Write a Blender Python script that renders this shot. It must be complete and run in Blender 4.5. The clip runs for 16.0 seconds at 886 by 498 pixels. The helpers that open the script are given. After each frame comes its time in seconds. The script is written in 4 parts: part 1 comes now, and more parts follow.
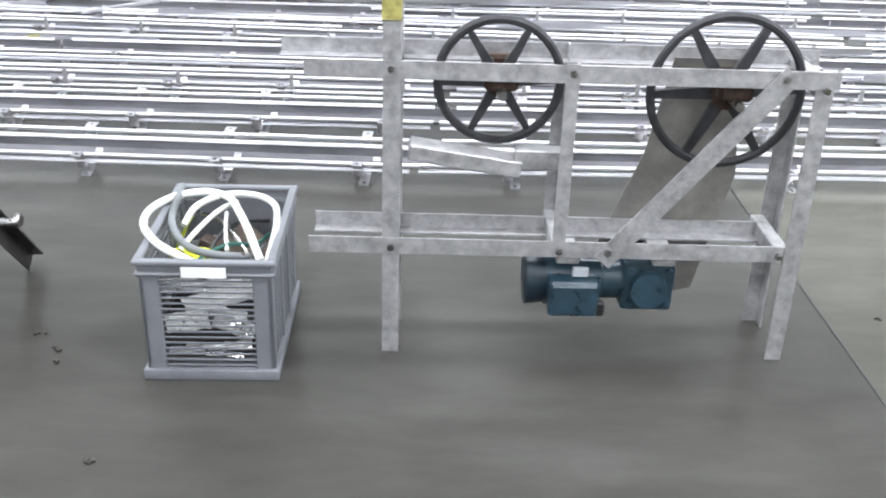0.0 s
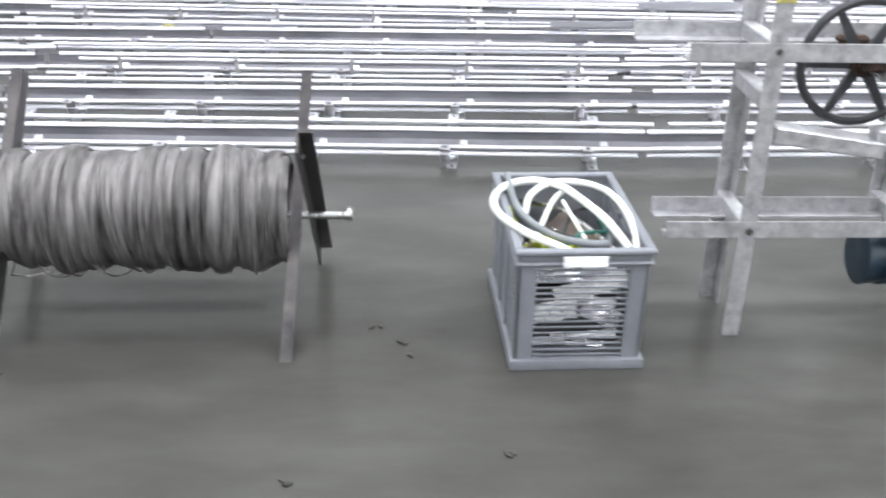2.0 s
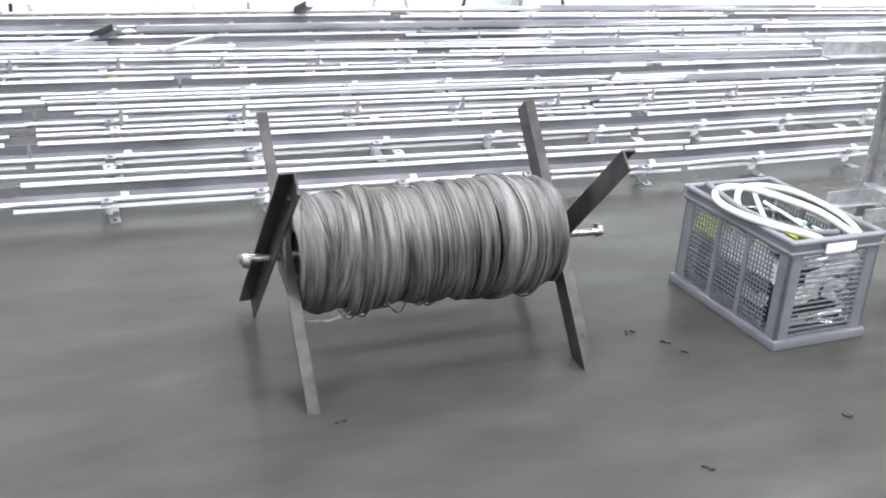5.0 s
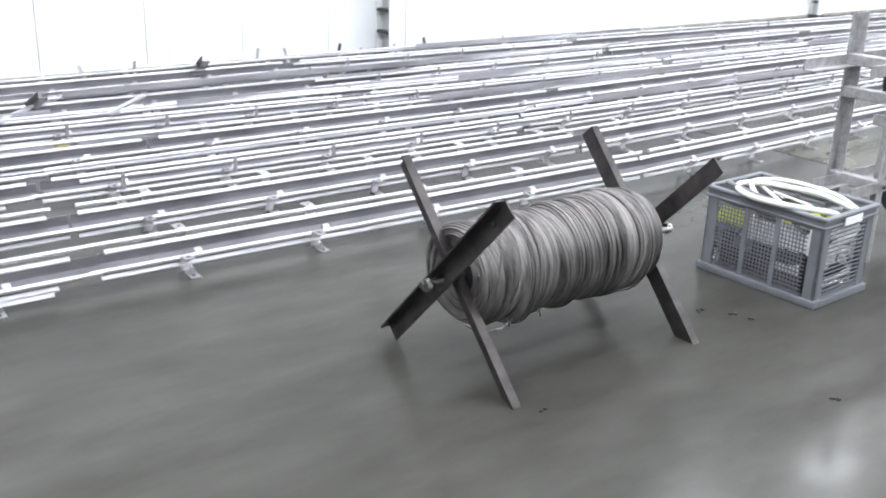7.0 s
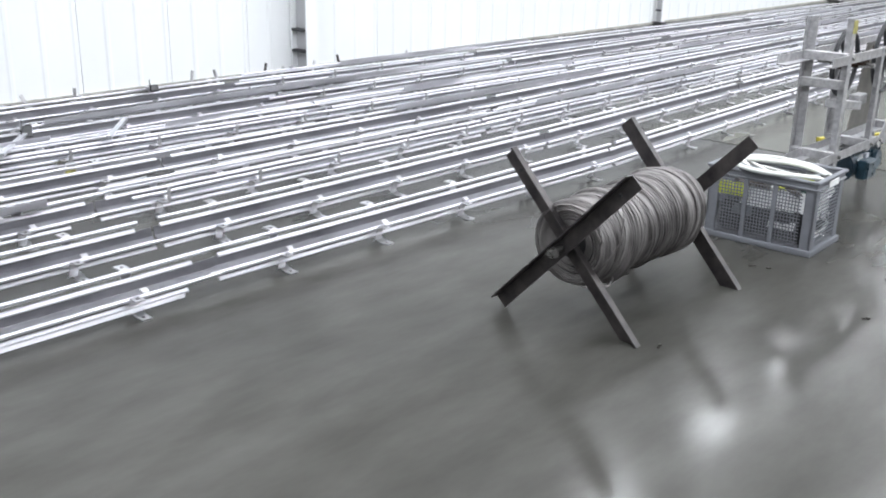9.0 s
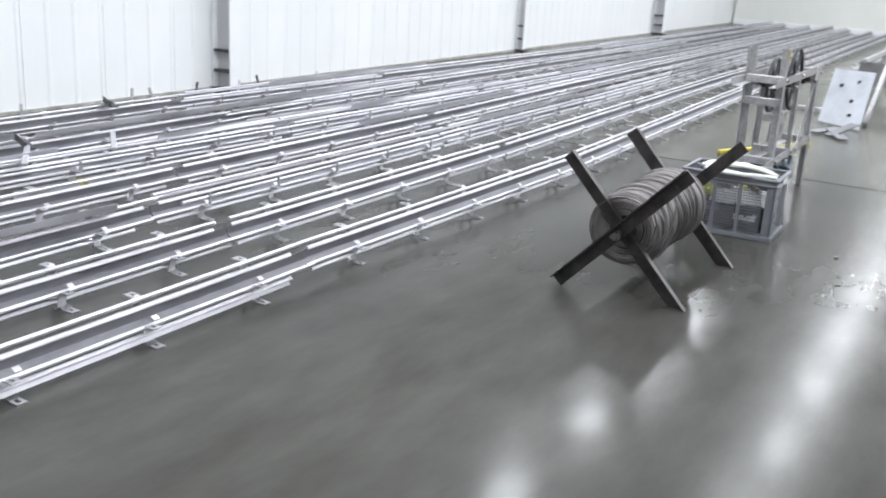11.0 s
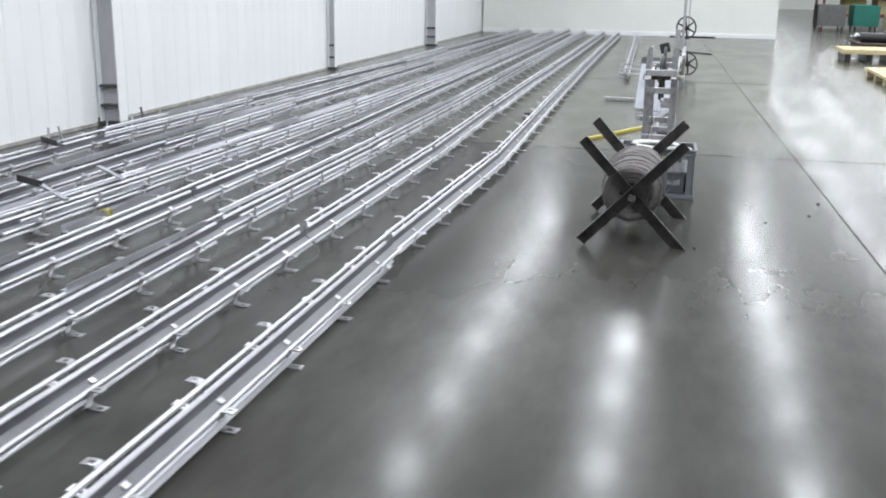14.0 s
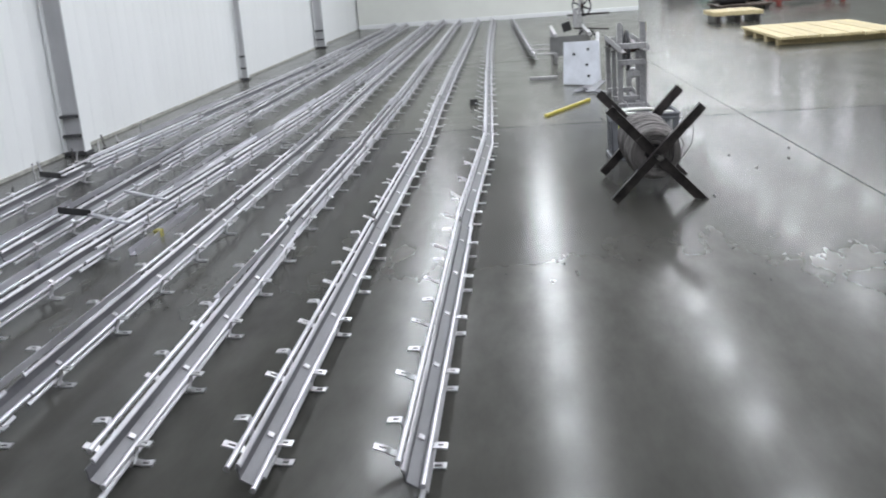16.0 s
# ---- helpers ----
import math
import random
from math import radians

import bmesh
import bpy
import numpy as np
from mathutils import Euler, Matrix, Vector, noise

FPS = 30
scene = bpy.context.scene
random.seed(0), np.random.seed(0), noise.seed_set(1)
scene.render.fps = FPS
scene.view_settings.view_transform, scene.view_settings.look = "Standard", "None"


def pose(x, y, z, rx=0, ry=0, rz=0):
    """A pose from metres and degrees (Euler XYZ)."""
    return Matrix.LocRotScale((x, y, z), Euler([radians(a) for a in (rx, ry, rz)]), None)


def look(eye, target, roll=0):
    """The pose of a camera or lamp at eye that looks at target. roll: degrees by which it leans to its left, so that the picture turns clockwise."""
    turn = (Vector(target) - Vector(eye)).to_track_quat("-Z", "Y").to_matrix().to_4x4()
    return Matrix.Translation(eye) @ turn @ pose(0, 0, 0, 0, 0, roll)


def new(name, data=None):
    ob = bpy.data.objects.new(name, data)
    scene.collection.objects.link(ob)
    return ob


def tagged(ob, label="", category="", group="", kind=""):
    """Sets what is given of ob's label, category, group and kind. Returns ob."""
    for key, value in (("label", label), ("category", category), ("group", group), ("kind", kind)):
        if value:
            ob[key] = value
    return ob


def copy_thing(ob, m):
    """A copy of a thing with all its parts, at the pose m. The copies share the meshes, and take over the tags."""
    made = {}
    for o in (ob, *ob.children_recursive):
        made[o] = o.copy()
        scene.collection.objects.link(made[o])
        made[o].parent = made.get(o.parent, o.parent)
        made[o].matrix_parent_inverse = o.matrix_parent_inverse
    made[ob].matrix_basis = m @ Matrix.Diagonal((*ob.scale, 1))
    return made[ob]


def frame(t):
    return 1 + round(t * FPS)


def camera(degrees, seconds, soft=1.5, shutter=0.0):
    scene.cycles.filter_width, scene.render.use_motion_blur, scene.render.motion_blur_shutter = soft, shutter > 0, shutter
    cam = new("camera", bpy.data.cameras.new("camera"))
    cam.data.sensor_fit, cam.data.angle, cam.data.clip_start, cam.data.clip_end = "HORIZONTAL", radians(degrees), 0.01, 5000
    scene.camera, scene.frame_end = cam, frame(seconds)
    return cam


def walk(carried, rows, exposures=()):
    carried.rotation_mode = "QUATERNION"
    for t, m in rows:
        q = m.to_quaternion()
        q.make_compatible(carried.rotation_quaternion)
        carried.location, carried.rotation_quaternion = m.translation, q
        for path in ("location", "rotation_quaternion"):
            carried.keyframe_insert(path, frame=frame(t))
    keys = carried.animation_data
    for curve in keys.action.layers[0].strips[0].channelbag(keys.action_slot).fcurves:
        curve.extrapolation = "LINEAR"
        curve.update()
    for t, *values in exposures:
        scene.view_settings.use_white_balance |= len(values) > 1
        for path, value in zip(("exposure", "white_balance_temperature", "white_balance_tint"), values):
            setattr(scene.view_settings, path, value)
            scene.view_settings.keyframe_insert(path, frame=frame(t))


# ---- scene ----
cam = camera(48.2, 16.0, soft=1.9, shutter=0.5)
PATH = [
    (0, (0.167, -0.092, 1.664), (0.196, 1.717, 0.812), 1.8),
    (0.5, (-0.107, -0.056, 1.644), (0.001, 1.744, 0.78), 3.0),
    (1, (-0.423, 0.008, 1.627), (-0.293, 1.791, 0.73), 1.7),
    (1.5, (-0.711, -0.048, 1.642), (-0.6, 1.729, 0.731), 1.5),
    (2, (-1.024, -0.042, 1.636), (-0.929, 1.752, 0.756), 1.3),
    (2.5, (-1.339, 0.023, 1.621), (-1.224, 1.831, 0.773), 0.8),
    (3, (-1.641, -0.005, 1.612), (-1.472, 1.809, 0.787), 2.0),
    (3.5, (-1.922, 0.006, 1.611), (-1.699, 1.814, 0.786), 2.0),
    (4, (-2.225, 0.113, 1.574), (-1.899, 1.915, 0.769), 1.1),
    (4.2, (-2.352, 0.118, 1.553), (-1.934, 1.904, 0.756), 1.5),
    (6.5, (-3.915, 0.287, 1.567), (-2.879, 1.838, 0.846), 3.4),
    (7, (-4.234, 0.358, 1.612), (-3.096, 1.853, 0.929), 1.8),
    (7.5, (-4.596, 0.398, 1.618), (-3.357, 1.834, 0.983), 2.5),
    (8, (-4.881, 0.488, 1.601), (-3.603, 1.888, 0.963), 2.7),
    (8.5, (-5.192, 0.587, 1.642), (-3.84, 1.912, 0.997), 1.6),
    (11, (-6.889, 1.301, 1.65), (-5.221, 2.241, 1.07), 3.4),
    (11.5, (-7.188, 1.504, 1.682), (-5.448, 2.311, 1.117), 3.1),
    (12, (-7.593, 1.667, 1.706), (-5.818, 2.404, 1.155), 2.6),
    (12.5, (-7.867, 1.887, 1.689), (-6.088, 2.628, 1.153), 1.3),
    (13, (-8.084, 2.146, 1.707), (-6.269, 2.799, 1.178), 0.5),
    (13.5, (-8.407, 2.364, 1.697), (-6.547, 2.88, 1.176), 1.2),
    (14, (-8.658, 2.616, 1.684), (-6.781, 3.06, 1.155), 0.9),
    (14.5, (-8.889, 2.945, 1.712), (-7.02, 3.4, 1.164), -1.6),
    (15, (-9.123, 3.182, 1.749), (-7.24, 3.564, 1.193), -1.6),
    (15.5, (-9.268, 3.502, 1.72), (-7.365, 3.793, 1.178), -2.1),
    (16, (-9.398, 3.825, 1.742), (-7.482, 3.999, 1.199), -4.3),
]
walk(cam, [(t, look(eye, target, roll)) for t, eye, target, roll in PATH],
     exposures=[(0, 0.55), (2.0, 0.61), (3.0, 0.68), (4.0, 0.7), (8.0, 0.33), (11.0, 0.08), (13.0, -0.1), (14.5, -0.21), (16.0, -0.39)])

# ---- world and light ----
world = bpy.data.worlds.new("hall_world")
scene.world = world
world.use_nodes = True
wn = world.node_tree
sky = wn.nodes.new("ShaderNodeTexSky")
sky.sky_type = "NISHITA"
sky.sun_disc = False
sky.sun_elevation = radians(40)
wn.links.new(sky.outputs[0], wn.nodes["Background"].inputs[0])
wn.nodes["Background"].inputs[1].default_value = 0.08
LAMP_POWER = 49.0


# ---- materials ----
def material(name, base, rough=0.5, metal=0.0, var=0.12, scale=6.0, bump=0.0, bump_scale=60.0, rough_var=0.1, tint=None,
             stretch=(1, 1, 1), island=0.0, spec=0.5):
    """Principled surface with two scales of variation in colour, roughness and fine relief."""
    m = bpy.data.materials.new(name)
    m.use_nodes = True
    nt = m.node_tree
    b = nt.nodes["Principled BSDF"]
    b.inputs["Metallic"].default_value = metal
    b.inputs["Specular IOR Level"].default_value = spec
    tc = nt.nodes.new("ShaderNodeTexCoord")
    mp = nt.nodes.new("ShaderNodeMapping")
    mp.inputs["Scale"].default_value = stretch
    nt.links.new(tc.outputs["Object"], mp.inputs[0])
    n1 = nt.nodes.new("ShaderNodeTexNoise")
    n1.inputs["Scale"].default_value = scale
    n1.inputs["Detail"].default_value = 6
    n1.inputs["Roughness"].default_value = 0.65
    nt.links.new(mp.outputs[0], n1.inputs["Vector"])
    n2 = nt.nodes.new("ShaderNodeTexNoise")
    n2.inputs["Scale"].default_value = bump_scale
    n2.inputs["Detail"].default_value = 3
    nt.links.new(mp.outputs[0], n2.inputs["Vector"])
    ramp = nt.nodes.new("ShaderNodeValToRGB")
    dark = [c * (1 - var * 2) for c in base]
    light = [min(1, c * (1 + var)) for c in (tint or base)]
    ramp.color_ramp.elements[0].position, ramp.color_ramp.elements[1].position = 0.3, 0.7
    ramp.color_ramp.elements[0].color = (*dark, 1)
    ramp.color_ramp.elements[1].color = (*light, 1)
    nt.links.new(n1.outputs["Fac"], ramp.inputs[0])
    col = ramp.outputs[0]
    if island:
        oi = nt.nodes.new("ShaderNodeObjectInfo")
        gi = nt.nodes.new("ShaderNodeNewGeometry")
        add = nt.nodes.new("ShaderNodeMath")
        add.operation = "ADD"
        nt.links.new(oi.outputs["Random"], add.inputs[0])
        nt.links.new(gi.outputs["Random Per Island"], add.inputs[1])
        mr = nt.nodes.new("ShaderNodeMapRange")
        mr.inputs["From Max"].default_value = 2
        mr.inputs["To Min"].default_value = 1 - island
        mr.inputs["To Max"].default_value = 1 + island
        nt.links.new(add.outputs[0], mr.inputs["Value"])
        hv = nt.nodes.new("ShaderNodeHueSaturation")
        nt.links.new(mr.outputs[0], hv.inputs["Value"])
        nt.links.new(col, hv.inputs["Color"])
        col = hv.outputs[0]
    nt.links.new(col, b.inputs["Base Color"])
    rr = nt.nodes.new("ShaderNodeMapRange")
    rr.inputs["From Min"].default_value, rr.inputs["From Max"].default_value = 0.3, 0.7
    rr.inputs["To Min"].default_value, rr.inputs["To Max"].default_value = max(0.03, rough - rough_var), min(1, rough + rough_var)
    nt.links.new(n1.outputs["Fac"], rr.inputs["Value"])
    nt.links.new(rr.outputs[0], b.inputs["Roughness"])
    if bump:
        bp = nt.nodes.new("ShaderNodeBump")
        bp.inputs["Strength"].default_value = bump
        bp.inputs["Distance"].default_value = 0.01
        nt.links.new(n2.outputs["Fac"], bp.inputs["Height"])
        nt.links.new(bp.outputs[0], b.inputs["Normal"])
    return m


def concrete():
    """Polished grey slab: cloudy at metre scale, mottled and stained along the hall, with a thin sealer."""
    m = bpy.data.materials.new("polished_concrete")
    m.use_nodes = True
    nt = m.node_tree
    b = nt.nodes["Principled BSDF"]
    tc = nt.nodes.new("ShaderNodeTexCoord")

    def noise_of(scale, detail, stretch=(1, 1, 1), rough=0.6):
        mp = nt.nodes.new("ShaderNodeMapping")
        mp.inputs["Scale"].default_value = stretch
        nt.links.new(tc.outputs["Object"], mp.inputs[0])
        n = nt.nodes.new("ShaderNodeTexNoise")
        n.inputs["Scale"].default_value = scale
        n.inputs["Detail"].default_value = detail
        n.inputs["Roughness"].default_value = rough
        nt.links.new(mp.outputs[0], n.inputs["Vector"])
        return n.outputs["Fac"]

    def ramp_of(fac, lo, hi, p0=0.3, p1=0.7):
        r = nt.nodes.new("ShaderNodeValToRGB")
        r.color_ramp.elements[0].position, r.color_ramp.elements[1].position = p0, p1
        r.color_ramp.elements[0].color, r.color_ramp.elements[1].color = (*lo, 1), (*hi, 1)
        nt.links.new(fac, r.inputs[0])
        return r.outputs[0]

    def mix(kind, fac, a, c):
        x = nt.nodes.new("ShaderNodeMix")
        x.data_type, x.blend_type = "RGBA", kind
        x.inputs[0].default_value = fac
        nt.links.new(a, x.inputs[6])
        nt.links.new(c, x.inputs[7])
        return x.outputs[2]

    cloud = ramp_of(noise_of(0.55, 3), FLOOR_LO, FLOOR_HI)
    mottled = ramp_of(noise_of(3.4, 4, (0.6, 1.6, 1)), (0.8, 0.8, 0.78), (1.14, 1.14, 1.14))
    stain = ramp_of(noise_of(1.3, 2, (0.5, 1, 1), 0.55), (0.82, 0.81, 0.79), (1, 1, 1), 0.25, 0.55)
    col = mix("MULTIPLY", 1.0, mix("MULTIPLY", 1.0, cloud, mottled), stain)
    r = nt.nodes.new("ShaderNodeMapRange")
    r.inputs["From Min"].default_value, r.inputs["From Max"].default_value = 0.3, 0.7
    r.inputs["To Min"].default_value, r.inputs["To Max"].default_value = FLOOR_ROUGH
    nt.links.new(noise_of(1.5, 2, (0.6, 1.4, 1), 0.4), r.inputs["Value"])
    nt.links.new(r.outputs[0], b.inputs["Roughness"])
    # the slab beyond the cross joint is paler: own tone plus painted wall reflection
    sep = nt.nodes.new("ShaderNodeSeparateXYZ")
    nt.links.new(tc.outputs["Object"], sep.inputs[0])
    gt = nt.nodes.new("ShaderNodeMath")
    gt.operation = "GREATER_THAN"
    gt.inputs[1].default_value = 1.56
    nt.links.new(sep.outputs[0], gt.inputs[0])
    slab_tone_and_sheen = ramp_of(gt.outputs[0], (1, 1, 1), (1.5, 1.52, 1.4), 0.0, 1.0)
    nt.links.new(mix("MULTIPLY", 1.0, col, slab_tone_and_sheen), b.inputs["Base Color"])
    b.inputs["Specular IOR Level"].default_value = 0.115
    # sealer: a thin sharper film over the ground surface
    film = nt.nodes.new("ShaderNodeMapRange")
    film.inputs["From Min"].default_value, film.inputs["From Max"].default_value = 0.35, 0.65
    film.inputs["To Min"].default_value, film.inputs["To Max"].default_value = 0.045, 0.105
    nt.links.new(noise_of(2.2, 3, (0.7, 1.2, 1), 0.5), film.inputs["Value"])
    nt.links.new(film.outputs[0], b.inputs["Coat Weight"])
    b.inputs["Coat Roughness"].default_value = 0.09
    b.inputs["Coat IOR"].default_value = 1.45
    return m


FLOOR_LO, FLOOR_HI, FLOOR_ROUGH = (0.0465, 0.0452, 0.0415), (0.077, 0.0752, 0.0698), (0.2, 0.25)
M_FLOOR = concrete()
M_JOINT = material("joint_filler", (0.05, 0.05, 0.047), 0.8, var=0.2, scale=20)
M_WALL = material("white_sheet_steel", (0.86, 0.87, 0.88), 0.45, var=0.02, scale=1.2, stretch=(1, 1, 0.25), bump=0.05, bump_scale=4, island=0.03)
M_WALL2 = material("cream_sheet_steel", (0.8, 0.81, 0.77), 0.5, var=0.03, scale=0.8, bump=0.05, bump_scale=4)
M_CEIL = material("grey_roof_liner", (0.4, 0.4, 0.4), 0.7, var=0.04, scale=0.6)
# grey for the lamp hangers; on column webs it paints in the shade
M_COLUMN = material("grey_steel_and_web_shade", (0.5, 0.5, 0.52), 0.5, var=0.08, scale=3, stretch=(1, 1, 0.3))
M_BAND = material("dark_strap", (0.05, 0.05, 0.055), 0.6, var=0.2)
M_GRIME = material("grimy_curb", (0.4, 0.39, 0.36), 0.8, var=0.25, scale=5)
M_STRIP = material("dull_strip_aluminium", (0.56, 0.555, 0.59), 0.42, 0.8, var=0.14, scale=8, stretch=(0.2, 1, 1), bump=0.05, bump_scale=80, rough_var=0.12, island=0.1)
M_ALU = material("mill_aluminium", (0.68, 0.675, 0.72), 0.38, 0.85, var=0.06, scale=9, stretch=(0.2, 1, 1), bump=0.05, bump_scale=90, rough_var=0.12, island=0.1)
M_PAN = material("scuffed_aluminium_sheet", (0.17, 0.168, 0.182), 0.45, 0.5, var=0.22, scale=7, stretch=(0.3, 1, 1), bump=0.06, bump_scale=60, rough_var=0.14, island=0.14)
M_TAB = material("zinc_bracket", (0.62, 0.615, 0.64), 0.36, 0.88, var=0.12, scale=25, island=0.18)
M_GALV = material("galvanised_steel", (0.46, 0.455, 0.465), 0.5, 0.6, var=0.2, scale=30, bump=0.1, bump_scale=50, rough_var=0.14)
M_IRON = material("dark_mill_steel", (0.052, 0.049, 0.056), 0.36, 0.55, var=0.3, scale=9, bump=0.12, bump_scale=45, tint=(0.07, 0.062, 0.06))
M_RUST = material("rusty_hub", (0.06, 0.034, 0.024), 0.75, 0.3, var=0.4, scale=30, bump=0.2)
M_WIRE = material("dull_wire", (0.1, 0.087, 0.082), 0.46, 0.5, var=0.42, scale=4, stretch=(9, 0.9, 0.9), tint=(0.24, 0.225, 0.222))
M_DRUM = material("dark_drum", (0.03, 0.03, 0.03), 0.7, 0.3, var=0.2)
M_ROD = material("bright_rod", (0.34, 0.335, 0.33), 0.28, 1.0, var=0.1, scale=20)
M_CRATE = material("grey_crate_plastic", (0.17, 0.175, 0.195), 0.5, var=0.1, scale=9, bump=0.05, bump_scale=80)
M_HOSE = material("white_hose", (0.74, 0.75, 0.72), 0.4, var=0.06, scale=10)
M_GREYHOSE = material("grey_hose", (0.16, 0.17, 0.18), 0.5, var=0.12, scale=10)
M_YELLOW = material("fluorescent_yellow", (0.6, 0.66, 0.03), 0.5, var=0.12, scale=14)
M_GREEN = material("dark_green_plastic", (0.01, 0.09, 0.07), 0.45, var=0.2, scale=14)
M_BLACK = material("black_plastic", (0.02, 0.02, 0.022), 0.5, var=0.2, scale=14)
M_BROWN = material("brown_metal", (0.1, 0.075, 0.06), 0.6, 0.3, var=0.3, scale=18)
M_PAPER = material("white_paper", (0.8, 0.8, 0.8), 0.6, var=0.05, scale=8)
M_FOIL = material("offcut_sheet", (0.78, 0.78, 0.8), 0.3, 0.9, var=0.1, scale=18)
M_BLUE = material("blue_motor_paint", (0.022, 0.05, 0.072), 0.33, var=0.3, scale=16, bump=0.08)
M_MOTORDARK = material("dark_blue_cowl", (0.012, 0.026, 0.04), 0.4, var=0.25, scale=14)
M_WHEEL = material("black_cast_iron", (0.045, 0.045, 0.05), 0.5, 0.35, var=0.25, scale=14, bump=0.06)
M_GUARD = material("grey_guard_sheet", (0.22, 0.21, 0.195), 0.55, 0.2, var=0.2, scale=9)
M_YPAINT = material("worn_yellow_paint", (0.42, 0.38, 0.12), 0.5, var=0.3, scale=26)
M_LEVEL = material("yellow_level", (0.5, 0.42, 0.06), 0.45, var=0.1)
M_PANEL = material("pale_panel_sheet", (0.55, 0.57, 0.62), 0.45, 0.3, var=0.1, scale=4)
M_DARKPANEL = material("grey_panel", (0.2, 0.2, 0.2), 0.55, 0.2, var=0.12, scale=4)
M_WOOD = material("pale_new_timber", (0.6, 0.5, 0.29), 0.6, var=0.12, scale=8, stretch=(0.2, 2, 2), island=0.12)
M_RED = material("dull_red_paint", (0.22, 0.05, 0.04), 0.6, var=0.15, scale=3)
M_TEAL = material("teal_bin_plastic", (0.02, 0.2, 0.16), 0.5, var=0.1, scale=3)
M_DEBRIS = material("dark_debris", (0.04, 0.035, 0.03), 0.8, var=0.3, scale=40)


def lamp_material():
    m = bpy.data.materials.new("lamp_tubes")
    m.use_nodes = True
    nt = m.node_tree
    e = nt.nodes.new("ShaderNodeEmission")
    e.inputs["Color"].default_value = (0.95, 0.993, 1.05, 1)
    e.inputs["Strength"].default_value = LAMP_POWER
    nt.links.new(e.outputs[0], nt.nodes["Material Output"].inputs[0])
    return m


M_LAMP = lamp_material()


# ---- mesh helpers ----
def finish(name, bm, mat, smooth=False):
    bmesh.ops.recalc_face_normals(bm, faces=bm.faces)
    me = bpy.data.meshes.new(name)
    bm.to_mesh(me)
    bm.free()
    for mm in (mat if isinstance(mat, (list, tuple)) else [mat]):
        me.materials.append(mm)
    if smooth:
        me.shade_smooth()
        me.set_sharp_from_angle(angle=radians(40))
    return me


def part(name, bm, mat, parent, label="", smooth=False):
    ob = new(name, finish(name, bm, mat, smooth))
    ob.parent = parent
    return tagged(ob, label) if label else ob


def share(name, me, parent, m=None):
    ob = new(name, me)
    ob.parent = parent
    if m is not None:
        ob.matrix_basis = m
    return ob


def thing(name, at, label, category, group="", kind="", rz=0):
    ob = new(name)
    ob.empty_display_size = 0.1
    ob.matrix_basis = pose(*at, 0, 0, rz)
    return tagged(ob, label, category, group, kind)


def solid(name, bm, mat, label, category, kind="", smooth=False, group=""):
    return tagged(new(name, finish(name, bm, mat, smooth)), label, category, group, kind)


def box(bm, c, s, m=None, bevel=0.0, segs=1):
    """A box of size s round c, bevelled, turned by m about its own middle."""
    r = bmesh.ops.create_cube(bm, size=1.0)
    vs = r["verts"]
    bmesh.ops.scale(bm, vec=s, verts=vs)
    if bevel:
        es = list({e for v in vs for e in v.link_edges})
        rb = bmesh.ops.bevel(bm, geom=es, offset=bevel, segments=segs, affect="EDGES", profile=0.6)
        vs = list({v for f in rb["faces"] for v in f.verts} | {v for v in vs if v.is_valid})
    if m is not None:
        bmesh.ops.transform(bm, matrix=m, verts=vs)
    bmesh.ops.translate(bm, vec=c, verts=vs)
    return vs


def between(bm, a, b, w, h, up=(0, 0, 1), bevel=0.0):
    """A bar from a to b, w wide and h high."""
    a, b = Vector(a), Vector(b)
    d = b - a
    x = d.normalized()
    y = Vector(up).cross(x).normalized()
    z = x.cross(y)
    m = Matrix((x, y, z)).transposed().to_4x4()
    return box(bm, (a + b) / 2, (d.length, w, h), m, bevel)


def extrude(bm, profile, a, b, up=(0, 0, 1)):
    """A closed profile (y, z) swept from a to b."""
    a, b = Vector(a), Vector(b)
    x = (b - a).normalized()
    y = Vector(up).cross(x).normalized()
    z = x.cross(y)
    r0 = [bm.verts.new(a + y * p + z * q) for p, q in profile]
    r1 = [bm.verts.new(b + y * p + z * q) for p, q in profile]
    n = len(profile)
    for i in range(n):
        bm.faces.new((r0[i], r0[(i + 1) % n], r1[(i + 1) % n], r1[i]))
    bm.faces.new(r0[::-1])
    bm.faces.new(r1)


def tube(bm, pts, r, n=8, closed=False, ref=(0.13, 0.21, 0.97)):
    """A round tube along points."""
    pts = [Vector(p) for p in pts]
    k = len(pts)
    rings = []
    ref = Vector(ref)
    for i, p in enumerate(pts):
        d = (pts[(i + 1) % k] - pts[i - 1]) if closed else (pts[min(i + 1, k - 1)] - pts[max(i - 1, 0)])
        d.normalize()
        u = d.cross(ref)
        u = d.cross(Vector((1, 0, 0))) if u.length < 0.05 else u
        u.normalize()
        v = d.cross(u)
        rings.append([bm.verts.new(p + (u * math.cos(2 * math.pi * j / n) + v * math.sin(2 * math.pi * j / n)) * r) for j in range(n)])
    for i in range(k if closed else k - 1):
        q, s = rings[i], rings[(i + 1) % k]
        for j in range(n):
            bm.faces.new((q[j], q[(j + 1) % n], s[(j + 1) % n], s[j]))
    if not closed:
        bm.faces.new(rings[0][::-1])
        bm.faces.new(rings[-1])


def disc(bm, c, r, depth, axis="y", n=24, r2=None):
    m = {"x": Matrix.Rotation(radians(90), 4, "Y"), "y": Matrix.Rotation(radians(90), 4, "X"), "z": Matrix()}[axis]
    bmesh.ops.create_cone(bm, cap_ends=True, segments=n, radius1=r, radius2=r if r2 is None else r2, depth=depth, matrix=Matrix.Translation(c) @ m)


